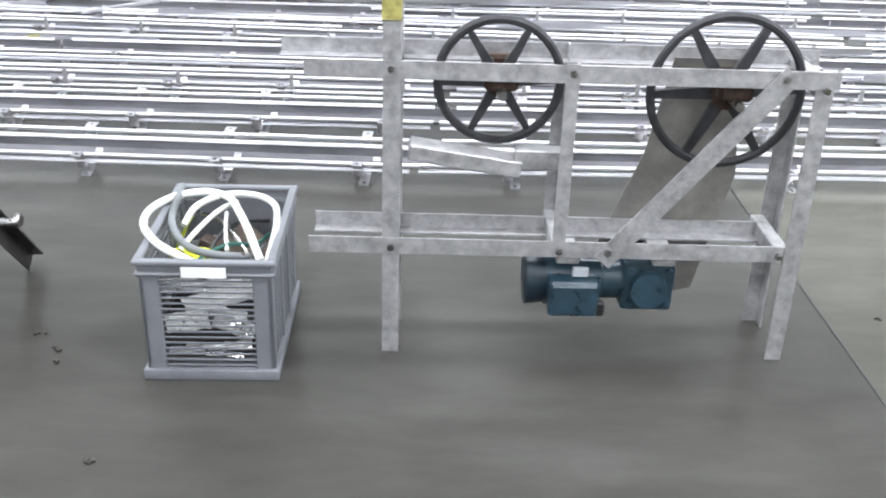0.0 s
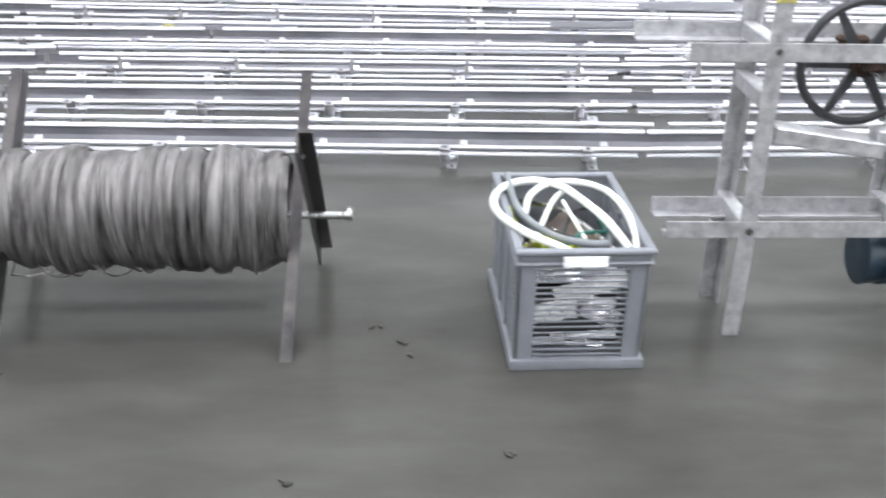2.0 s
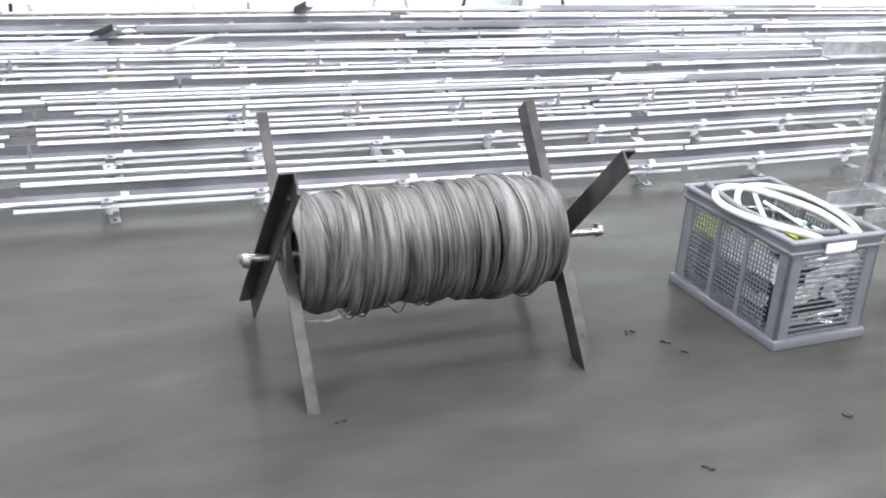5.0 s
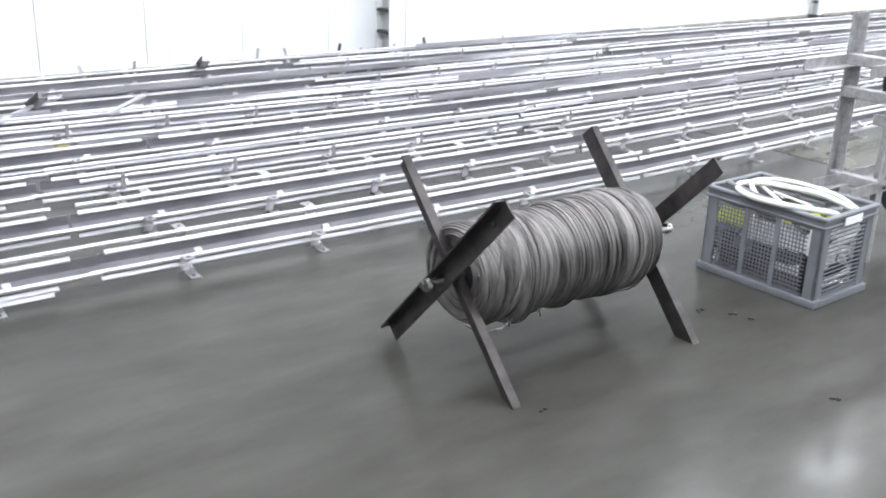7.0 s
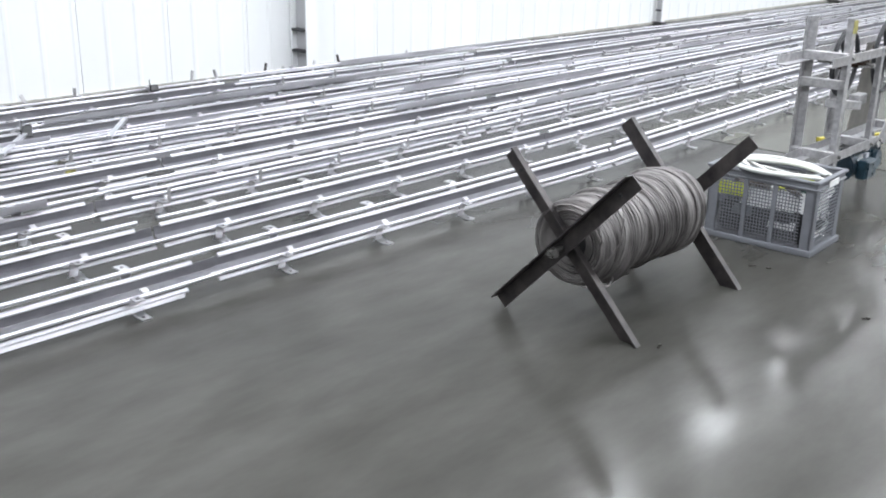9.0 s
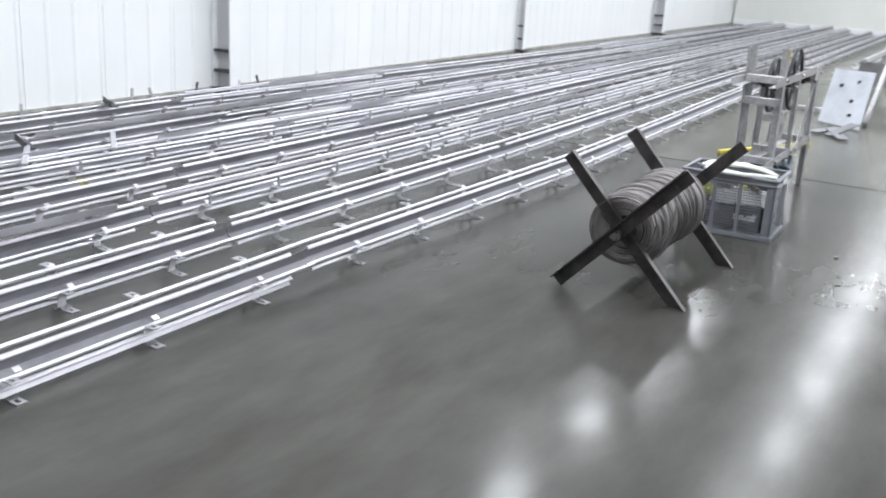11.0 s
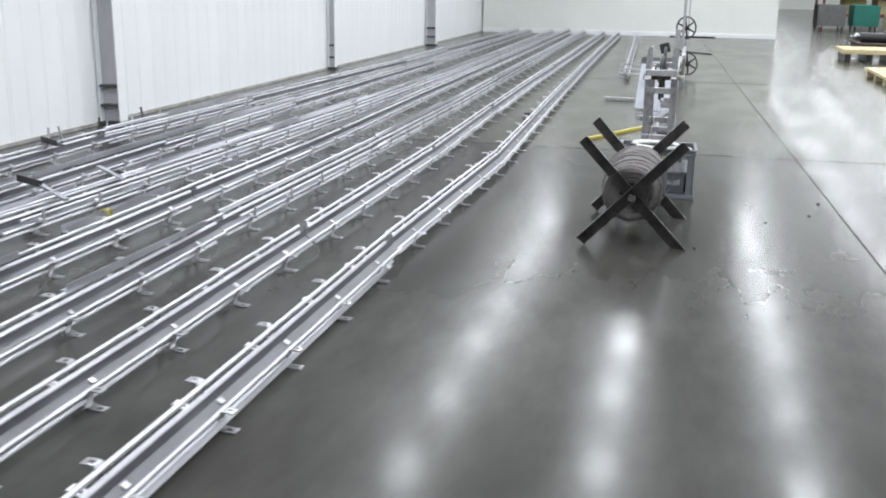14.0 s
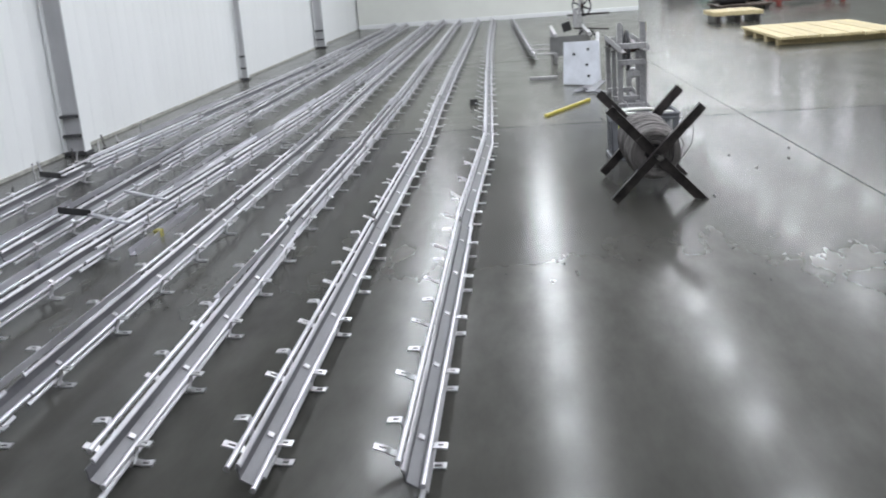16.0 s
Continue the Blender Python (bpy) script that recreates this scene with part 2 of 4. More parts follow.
# ---- the hall ----
X0, X1, Y0, Y1, H = -15.0, 62.0, -14.0, 9.05, 5.8
XW, YW = 23.7, -0.05     # the cross wall and where it ends
bm = bmesh.new()
box(bm, ((X0 + X1) / 2, (Y0 + Y1) / 2, -0.1), (X1 - X0 + 0.6, Y1 - Y0 + 0.6, 0.2))
floor = solid("floor", bm, M_FLOOR, "polished grey concrete factory floor with faint stains", "floor", "structure")
bm = bmesh.new()
box(bm, ((X0 + X1) / 2, (Y0 + Y1) / 2, H + 0.1), (X1 - X0 + 0.6, Y1 - Y0 + 0.6, 0.2))
solid("ceiling", bm, M_CEIL, "grey sheet-lined roof of the hall", "ceiling", "structure")

# saw-cut joints in the slab
for name, a, b in (("floor_joint", (1.56, Y0, 0), (1.56, Y1, 0)), ("floor_joint", (-14, 0.95, 0), (40, 2.75, 0)), ("floor_joint", (9.2, Y0, 0), (9.2, Y1, 0))):
    bm = bmesh.new()
    between(bm, (a[0], a[1], 0.0012), (b[0], b[1], 0.0012), 0.011, 0.002)
    o = solid(name, bm, M_JOINT, "dark filled saw-cut joint in the concrete floor", "floor joint", "structure")


def sheet_panel(width, height, rib=0.3):
    """A cladding panel in x and z: flat pans with shallow trapezoid ribs, 6 mm thick edge."""
    bm = bmesh.new()
    prof = []
    n = max(1, round(width / rib))
    w = width / n
    for i in range(n):
        x = i * w
        prof += [(x, 0), (x + w * 0.8, 0), (x + w * 0.86, -0.008), (x + w * 0.94, -0.008)]
    prof += [(width - 0.003, 0)]
    back = [(width - 0.003, 0.03), (0, 0.03)]
    pr = prof + back
    lo = [bm.verts.new((x, y, 0)) for x, y in pr]
    hi = [bm.verts.new((x, y, height)) for x, y in pr]
    k = len(pr)
    for i in range(k):
        bm.faces.new((lo[i], lo[(i + 1) % k], hi[(i + 1) % k], hi[i]))
    bm.faces.new(lo[::-1])
    bm.faces.new(hi)
    return bm


wall_n = tagged(new("wall_north"), "white ribbed sheet-steel wall, scuffed along its foot", "wall", kind="structure")
bm = bmesh.new()
box(bm, ((X0 + X1) / 2, Y1 + 0.16, H / 2), (X1 - X0 + 0.6, 0.2, H))
part("backing", bm, M_WALL, wall_n)
bm = bmesh.new()
box(bm, ((X0 + XW) / 2, Y1 + 0.025, 0.015), (XW - X0, 0.07, 0.03))
part("curb", bm, M_GRIME, wall_n, "grimy low curb")
panel_mesh = finish("panel", sheet_panel(0.93, H - 0.045), M_WALL)
x = X0
while x < XW - 0.9:
    share("panel", panel_mesh, wall_n, pose(x, Y1 + 0.025, 0.03))
    x += 0.934
wall_e = tagged(new("wall_east"), "cream cross wall closing the bay, with a white skirting", "wall", kind="structure")
bm = bmesh.new()
box(bm, (XW + 0.15, (YW + Y1) / 2, H / 2), (0.3, Y1 - YW, H))
part("body", bm, M_WALL2, wall_e)
bm = bmesh.new()
box(bm, (XW - 0.02, (YW + Y1) / 2, 0.07), (0.04, Y1 - YW, 0.14), bevel=0.008)
part("skirting", bm, M_WALL, wall_e)
for name, c, s in (("wall_south", ((X0 + X1) / 2, Y0 - 0.15, H / 2), (X1 - X0 + 0.6, 0.3, H)), ("wall_west", (X0 - 0.15, (Y0 + Y1) / 2, H / 2), (0.3, Y1 - Y0, H)),
                   ("wall_far", (X1 + 0.15, (Y0 + Y1) / 2, H / 2), (0.3, Y1 - Y0, H))):
    bm = bmesh.new()
    box(bm, c, s)
    solid(name, bm, M_WALL2, "plain white hall wall", "wall", "structure")


def column(x, w, depth, bands):
    """An I-section column against the wall: front and back flange, web, straps in the recesses."""
    c = thing("column", (x, Y1, 0), "white steel column, web greyed as shade, with dark straps against the white wall", "column", "wall columns", "structure")
    # white column: the grey web colour stands for shade in the recess
    for name, cy, sx, sy, mat in (("front_flange", -depth + 0.008, w, 0.016, M_WALL), ("web", -depth / 2, 0.014, depth - 0.03, M_COLUMN), ("back_flange", -0.01, w, 0.016, M_WALL)):
        bm = bmesh.new()
        box(bm, (0, cy, H / 2), (sx, sy, H), bevel=0.002)
        part(name, bm, mat, c)
    for z in bands:
        for sx in (-1, 1):
            bm = bmesh.new()
            box(bm, (sx * w * 0.26, -depth / 2, z), (w * 0.48, depth - 0.034, 0.03), bevel=0.004)
            part("strap", bm, M_BAND, c, "dark strap")
    bm = bmesh.new()
    box(bm, (0, -depth / 2, 0.02), (w + 0.05, depth + 0.04, 0.04), bevel=0.006)
    part("base_plate", bm, M_BAND, c, "dark base plate")


column(1.5, 0.16, 0.26, (0.22, 0.44))
column(9.07, 0.1, 0.14, (0.22, 0.44))
column(16.35, 0.16, 0.26, (0.22, 0.44))
column(-13.3, 0.16, 0.26, (0.22, 0.44))

# high-bay lights: rows that run along the hall
lt = thing("high_bay_light", (-3.4, -8.4, 5.2), "white compact high-bay light under the roof", "ceiling light", "high-bay lights")
bm = bmesh.new()
box(bm, (0, 0, 0.07), (0.98, 0.54, 0.12), bevel=0.02)
part("housing", bm, M_CEIL, lt)
bm = bmesh.new()
bm.faces.new([bm.verts.new((sx * 0.45, sy * 0.24, 0.004)) for sx, sy in ((-1, -1), (-1, 1), (1, 1), (1, -1))])
part("tubes", bm, M_LAMP, lt, "glowing tubes")
for xs in (-0.25, 0.25):
    bm = bmesh.new()
    tube(bm, [(xs, 0, 0.12), (xs, 0, H - 5.2)], 0.006, 6)
    part("hanger", bm, M_COLUMN, lt)
# lamps west of x = -4.5 are unseen, added to brighten that end
for y in (6.1, 3.35, 0.5, -2.8, -5.6, -8.4):
    for i in range(27):
        xx = -11.5 + 2.7 * i - (0.9 if y == 6.1 else 0)
        if (y > 0 and xx > 22.5) or (y < -6 and (i % 2 == 0 or i == 3)) or xx > 60 or xx < -9:
            continue
        copy_thing(lt, pose(xx, y, 5.2))


# ---- chute sections on the floor ----
PITCH, LONG_PITCH, RISE = 0.636, 0.67, 0.09
HIGH = 0.188         # the far rail stands higher than the near one


def section_length(pitch):
    return 5 * pitch + 0.03


def strap_mesh(name, line, w, slots, mat):
    """A strap bent along line (y, z), with slots cut in the stretches named."""
    bm = bmesh.new()
    across = (-w / 2, -w * 0.17, w * 0.17, w / 2)
    rows = [[bm.verts.new((u, y, z)) for u in across] for y, z in line]
    for i in range(len(line) - 1):
        for j in range(3):
            if not (j == 1 and i in slots):
                bm.faces.new((rows[i][j], rows[i][j + 1], rows[i + 1][j + 1], rows[i + 1][j]))
    bmesh.ops.recalc_face_normals(bm, faces=bm.faces)
    bmesh.ops.solidify(bm, geom=bm.faces[:], thickness=0.005)
    return finish(name, bm, mat)


# cross strap: slotted foot on the floor in front, under the pan, slotted ear behind; near and far straps rise from it and end in slotted tabs
CROSS = strap_mesh("cross_strap", [(-0.1, 0.006), (-0.082, 0.006), (-0.056, 0.007), (-0.036, 0.012), (-0.02, 0.02), (0.1, 0.066), (0.116, 0.077), (0.142, 0.086),
                                   (0.162, 0.092)], 0.046, (1, 6), M_TAB)
BRACKET = strap_mesh("bracket", [(-0.026, 0.02), (-0.034, 0.024), (-0.05, 0.072), (-0.058, RISE + 0.008), (-0.066, RISE + 0.014), (-0.078, RISE + 0.014),
                                 (-0.098, RISE + 0.012), (-0.114, RISE + 0.01)], 0.046, (5,), M_TAB)
FAR_BRACKET = strap_mesh("far_bracket", [(0.022, 0.042), (0.036, 0.05), (0.042, 0.06), (0.044, HIGH - 0.01), (0.049, HIGH + 0.004), (0.06, HIGH + 0.006),
                                         (0.082, HIGH + 0.006), (0.102, HIGH + 0.005)], 0.046, (5,), M_TAB)
bm = bmesh.new()
box(bm, (0, 0, 0), (0.034, 0.026, 0.008), bevel=0.002)
CLIP = finish("clip", bm, M_TAB)


def pan_mesh(length, far=0.0):
    """Shallow folded trough leaning to the front: bottom, flanks and returned lips."""
    bm = bmesh.new()
    o = [(-0.043, 0.092), (-0.036, 0.093), (-0.03, 0.079), (0.01 + far, 0.104), (0.016 + far, 0.146), (0.024 + far, 0.145),
         (0.022 + far, 0.141), (0.0195 + far, 0.1425), (0.014 + far, 0.1005), (-0.032, 0.074), (-0.0385, 0.0895)]
    extrude(bm, o, (0, 0, 0), (length, 0, 0))
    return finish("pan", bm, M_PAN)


def rail_mesh(length):
    bm = bmesh.new()
    tube(bm, [(0, 0, 0), (length, 0, 0)], 0.0105, 12)
    return finish("rail", bm, M_ALU, True)


def strip_mesh(length):
    bm = bmesh.new()
    extrude(bm, [(-0.004, -0.011), (0.002, -0.011), (0.004, -0.004), (0.004, 0.004), (0.001, 0.01), (-0.003, 0.011), (-0.006, 0.006), (-0.006, -0.006)], (0.02, 0, 0), (length - 0.06, 0, 0))
    return finish("lower_strip", bm, M_STRIP)


SHAPES = {p: (pan_mesh(section_length(p) + 0.02), rail_mesh(section_length(p) + 0.02), strip_mesh(section_length(p))) for p in (PITCH, LONG_PITCH)}
rng = random.Random(7)


def upright_mesh():
    bm = bmesh.new()
    box(bm, (0, 0, 0.03), (0.022, 0.006, 0.09), bevel=0.001)
    box(bm, (0, 0.012, 0.002), (0.03, 0.03, 0.005))
    return finish("upright", bm, M_GALV)


UPRIGHT = upright_mesh()


def chute(at, rz, label, tall=False, skirt=False, first=0.37, pitch=PITCH):
    c = thing("chute_section", at, label, "chute section", "chute sections laid in rows", rz=rz)
    pan, rail, strip = SHAPES[pitch]
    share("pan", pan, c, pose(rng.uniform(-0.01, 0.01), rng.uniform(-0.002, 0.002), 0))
    for y, z in ((-0.048, RISE), (0.028, HIGH - 0.006)):
        share("rail", rail, c, pose(rng.uniform(-0.09, 0.06), y, z, 0, rng.uniform(-0.05, 0.05), rng.uniform(-0.1, 0.1)))
    share("lower_strip", strip, c, pose(rng.uniform(-0.12, 0.08), -0.043, 0.06, -42, 0, rng.uniform(-0.12, 0.12)))
    share("inner_strip", strip, c, pose(rng.uniform(-0.12, 0.08), 0.014, 0.15, -36, 0, rng.uniform(-0.07, 0.07)))
    for i in range(5):
        xx = first + i * pitch + rng.uniform(-0.008, 0.008)
        skew = rng.uniform(-3, 3)
        for name, me in (("cross_strap", CROSS), ("bracket", BRACKET), ("far_bracket", FAR_BRACKET)):
            share(name, me, c, pose(xx - (0.03 if name == "bracket" else 0), 0, 0, 0, 0, skew + rng.uniform(-1.5, 1.5)))
        share("clip", CLIP, c, pose(xx + 0.05, -0.01, 0.0965, 33, 0, rng.uniform(-6, 6)))
        if tall:
            share("upright", UPRIGHT, c, pose(xx + 0.03, -0.061, RISE))
    if skirt:
        bm = bmesh.new()
        box(bm, (section_length(pitch) * 0.48, -0.05, 0.045), (section_length(pitch) * 0.93, 0.004, 0.03), pose(0, 0, 0, -25, 0, 0))
        part("side_skirt", bm, M_STRIP, c, "bright strip hung below the rail")
    if tall:
        for y, z in ((-0.049, RISE + 0.047), (0.026, HIGH + 0.013)):
            share("rail", rail, c, pose(rng.uniform(-0.2, 0.2), y, z, 0, 0, rng.uniform(-0.15, 0.15)))
    return c


# rows: start, places across the hall at a few stations, kind
STATIONS = (-6.4, -3.0, 0.2, 2.5, 5.0, 10.0, 22.5)
ROWS_Y = (
    (-6.45, (4.27, 4.26, 4.18, 4.225, 4.31, 4.42, 4.6), "near"),
    (-6.4, (4.84, 4.83, 4.81, 4.86, 4.9, 4.93, 5.05), "near"),
    (-6.36, (5.4, 5.44, 5.42, 5.41, 5.44, 5.5, 5.65), "tall"),
    (-5.56, (6.06, 6.06, 6.0, 6.03, 6.08, 6.1, 6.2), "near"),
    (-6.9, (6.78, 6.72, 6.57, 6.5, 6.46, 6.45, 6.6), "tall"),
    (-6.75, (7.29, 7.29, 7.33, 7.33, 7.3, 7.25, 7.3), "near"),
    (-6.6, (8.05, 8.06, 8.1, 8.02, 7.96, 7.78, 7.7), "near"),
)
LABELS = ("dull aluminium chute section with slotted feet on the floor", "bright aluminium chute section with zinc brackets on the floor")
for r, (start, ys, kind) in enumerate(ROWS_Y):
    xx, k = start, 0
    if r == 3:
        chute((start - section_length(PITCH) - 0.02, 6.07, 0), -0.1, LABELS[0])
    while xx < 21.0 - 0.5 * (r % 3):
        pitch = LONG_PITCH if k == 0 else PITCH
        length = section_length(pitch)
        ya = float(np.interp(xx, STATIONS, ys)) + rng.uniform(-0.01, 0.01)
        yb = float(np.interp(xx + length, STATIONS, ys)) + rng.uniform(-0.01, 0.01)
        rz = math.degrees(math.atan2(yb - ya, length))
        tall = kind == "tall" and xx > -3.6 or (kind == "near" and r > 3 and k % 3 == 2)
        chute((xx, ya, 0), rz, LABELS[k % 2] if not tall else "aluminium chute section with short uprights and doubled rails",
              tall=tall, skirt=(r == 0 and k == 0), first=0.3 if k == 0 else 0.38, pitch=pitch)
        xx += length + rng.uniform(0.005, 0.04)
        k += 1

# ---- wire reel ----
RL, RR = -2.275, -1.325
RC = (2.885, 0.345)
reel = thing("wire_reel", ((RL + RR) / 2, RC[0], 0), "reel of dull steel wire on crossed dark iron legs", "wire reel")


for xe, sx in ((RL, -1), (RR, 1)):
    xr = xe - (RL + RR) / 2
    for k, (ya, yb) in enumerate(((-0.325, 0.325), (0.33, -0.325))):
        web = xr + sx * (-0.03 if k == 0 else 0.024)
        twist = 0.06 if sx > 0 and k == 0 else 0.0     # this leg is knocked out of square
        a, b = Vector((web + twist * ya, ya, 0.0)), Vector((web + twist * yb, yb, 0.69))
        d = (b - a).normalized()
        across = Vector((sx, 0, 0)).cross(d)
        out = Vector((sx, 0, 0))     # which way the second flange points
        w, t, fl = 0.07, 0.007, 0.036 if k == 0 else 0.046
        prof = [(-w / 2, 0), (w / 2, 0), (w / 2, t), (-w / 2 + t, t), (-w / 2 + t, fl), (-w / 2, fl)]
        if across.z > 0:
            prof = [(-p, q) for p, q in prof]
        bm = bmesh.new()
        foot = [a + across * p + out * q for p, q in prof]
        if k == 0:     # cut flush with the floor
            foot = [v - d * ((v.z - 0.001) / d.z) for v in foot]
        else:          # cut square, standing on its lower corner
            low = min(v.z for v in foot)
            foot = [v - d * ((low - 0.001) / d.z) for v in foot]
        r0 = [bm.verts.new(v) for v in foot]
        r1 = [bm.verts.new(b + across * p + out * q) for p, q in prof]
        for i in range(6):
            bm.faces.new((r0[i], r0[(i + 1) % 6], r1[(i + 1) % 6], r1[i]))
        bm.faces.new(r0[::-1])
        bm.faces.new(r1)
        leg = part("leg", bm, M_IRON, reel)
        bm = bmesh.new()
        disc(bm, a.lerp(b, 0.9) + out * (t + 0.004), 0.009, 0.012, "x", 6)
        part("bolt", bm, M_BLACK, leg)
bm = bmesh.new()
tube(bm, [(-0.60, 0.0, RC[1]), (0.635, -0.03, RC[1] - 0.012)], 0.0125, 14)
axle = part("axle", bm, M_ROD, reel, "bright steel axle", True)
for xc in (-0.585, 0.628):
    bm = bmesh.new()
    disc(bm, (xc, -0.015, RC[1] - (0.012 if xc > 0 else 0)), 0.023, 0.018, "x", 16)
    part("collar", bm, M_ROD, axle, smooth=True)
bm = bmesh.new()
disc(bm, (0, 0, RC[1]), 0.145, 0.83, "x", 32)
part("drum", bm, M_DRUM, reel, "dark drum under the wire", True)
# the wire: one long tube wound out and back, in lumpy groups of turns
wr = random.Random(11)
edges = [-0.446]
while edges[-1] < 0.436:
    edges.append(min(0.446, edges[-1] + wr.uniform(0.05, 0.105)))
lumps = [(wr.uniform(-0.011, 0.017), wr.uniform(-0.022, 0.022), wr.uniform(0, 6.28)) for _ in edges]


def lump(u):
    """Radius, lean and phase of the turns at u along the coil."""
    for i in range(len(edges) - 1):
        if u <= edges[i + 1] or i == len(edges) - 2:
            f = (u - edges[i]) / (edges[i + 1] - edges[i])
            dome = max(0.0, 1 - (2 * f - 1) ** 2) ** 0.5
            swell, lean, ph = lumps[i]
            end = max(0.0, (abs(u) - 0.385) / 0.062)
            return 0.164 + swell * dome + 0.021 * dome - 0.028 * end ** 2 - 0.012 * u, lean * dome, ph


pts = []
for first, last, turns, lift, wild in ((-0.446, 0.446, 200, 0.0, 0.6), (0.44, -0.44, 84, 0.0062, 2.4)):
    sag = 0.0
    for j in range(turns * 30):
        f = j / (turns * 30)
        u = first + (last - first) * f
        if j % 30 == 0:
            jit, kick, sag = wr.uniform(-0.003, 0.003), wr.uniform(-0.002, 0.003), wr.uniform(0, 0.006) + (wr.uniform(0.008, 0.022) if wild > 1 and wr.random() < 0.12 else 0)
        a = 2 * math.pi * j / 30
        rad, lean, ph = lump(u)
        g = math.sin(a / 2) ** 2
        rr = rad + lift + kick * g + sag * max(0.0, -math.sin(a)) ** 3 + 0.002 * math.sin(3 * a + ph)
        uu = max(-0.45, min(0.45, u + lean * wild * math.sin(a + ph) + jit * wild * g))
        pts.append((uu, rr * math.cos(a), RC[1] + rr * math.sin(a)))
bm = bmesh.new()
tube(bm, pts, 0.0037, 5, ref=(1, 0, 0))
part("wire_coil", bm, M_WIRE, reel, "many leaning turns of dull wire", True)
# the ends: turns that wind inwards towards the axle, uneven in depth
for sx in (-1, 1):
    bm = bmesh.new()
    pts = []
    for j in range(15 * 28):
        f, a = j / (15 * 28), 2 * math.pi * j / 28
        if j % 28 == 0:
            push, squash = wr.uniform(-0.009, 0.009), wr.uniform(0.95, 1.05)
        rr = (0.168 - 0.098 * f) * (1 + (squash - 1) * math.sin(a / 2) ** 2)
        pts.append((sx * (0.436 - 0.012 * f + push * math.sin(a / 2) ** 2), rr * math.cos(a), RC[1] + rr * math.sin(a)))
    tube(bm, pts, 0.0037, 5, ref=(1, 0, 0))
    part("coil_end", bm, M_WIRE, reel, smooth=True)
# loops that have sprung loose under the coil
for u0, u1, deep, front in ((-0.17, -0.02, 0.205, -0.06), (-0.33, -0.2, 0.198, -0.08), (0.08, 0.16, 0.2, -0.03), (0.3, 0.42, 0.192, -0.05)):
    bm = bmesh.new()
    tube(bm, [(u0 + (u1 - u0) * q / 10, front - 0.06 * math.cos(math.pi * q / 10), RC[1] - 0.135 - (deep - 0.135) * math.sin(math.pi * q / 10)) for q in range(11)], 0.0036, 6)
    part("loose_loop", bm, M_WIRE, reel, "sprung loop of wire", True)
bm = bmesh.new()
tube(bm, [(-0.47, -0.24, 0.6), (-0.475, -0.265, 0.52), (-0.47, -0.255, 0.42), (-0.46, -0.2, 0.33), (-0.44, -0.15, 0.27)], 0.003, 6)
part("loose_end", bm, M_WIRE, reel)
bm = bmesh.new()
tube(bm, [(-0.44, -0.05, RC[1] - 0.17), (-0.43, -0.12, RC[1] - 0.175), (-0.36, -0.15, RC[1] - 0.165), (-0.3, -0.13, RC[1] - 0.16), (-0.26, -0.1, RC[1] - 0.16)], 0.0036, 6)
part("loose_end", bm, M_WIRE, reel, "loose bent wire end")
bm = bmesh.new()
tube(bm, [(-0.5, -0.16, 0.5), (-0.505, -0.19, 0.42), (-0.5, -0.17, 0.34), (-0.48, -0.14, 0.28)], 0.0036, 6)
part("loose_end", bm, M_WIRE, reel)

# ---- crate with hose and offcuts ----
CX, CY, CW, CD, CH = -0.487, 2.768, 0.40, 0.60, 0.40
crate = thing("crate", (CX, CY, 0), "grey plastic crate with mesh sides, full of hose and offcuts", "crate", rz=1.2)


def ring(bm, z, w, d, hgt, thick, bevel=0.004):
    for s in (-1, 1):
        box(bm, (0, s * (d / 2 - thick / 2), z), (w, thick, hgt), bevel=bevel)
        box(bm, (s * (w / 2 - thick / 2), 0, z), (thick, d - 2 * thick + 0.004, hgt), bevel=bevel)


bm = bmesh.new()
box(bm, (0, 0, 0.0175), (CW + 0.008, CD + 0.012, 0.034), bevel=0.006, segs=2)
part("base", bm, M_CRATE, crate, smooth=True)
bm = bmesh.new()
ring(bm, CH - 0.008, CW + 0.012, CD + 0.012, 0.016, 0.026)
ring(bm, CH - 0.045, CW + 0.006, CD + 0.006, 0.010, 0.02)
ring(bm, CH - 0.03, CW - 0.012, CD - 0.012, 0.056, 0.006, 0.001)
part("rim", bm, M_CRATE, crate)
for sx in (-1, 1):
    for sy in (-1, 1):
        bm = bmesh.new()
        box(bm, (sx * (CW / 2 - 0.016), sy * (CD / 2 - 0.036), CH / 2 - 0.015), (0.016, 0.056, CH - 0.06), bevel=0.004)
        box(bm, (sx * (CW / 2 - 0.036), sy * (CD / 2 - 0.016), CH / 2 - 0.015), (0.056, 0.016, CH - 0.06), bevel=0.004)
        part("corner_post", bm, M_CRATE, crate)


def grid(bm, axis, at, lo, hi, z0, z1, pitch_h, pitch_v, bar=0.004):
    """A mesh window in a crate wall."""
    n = round((z1 - z0) / pitch_v)
    for i in range(n + 1):
        z = z0 + (z1 - z0) * i / n
        c, s = ((lo + hi) / 2, at, z), (hi - lo, 0.006, bar)
        box(bm, c if axis == "x" else (c[1], c[0], z), s if axis == "x" else (s[1], s[0], bar))
    if pitch_h:
        n = round((hi - lo) / pitch_h)
        for i in range(1, n):
            q = lo + (hi - lo) * i / n
            box(bm, (q, at, (z0 + z1) / 2) if axis == "x" else (at, q, (z0 + z1) / 2), (bar, 0.005, z1 - z0) if axis == "x" else (0.005, bar, z1 - z0))


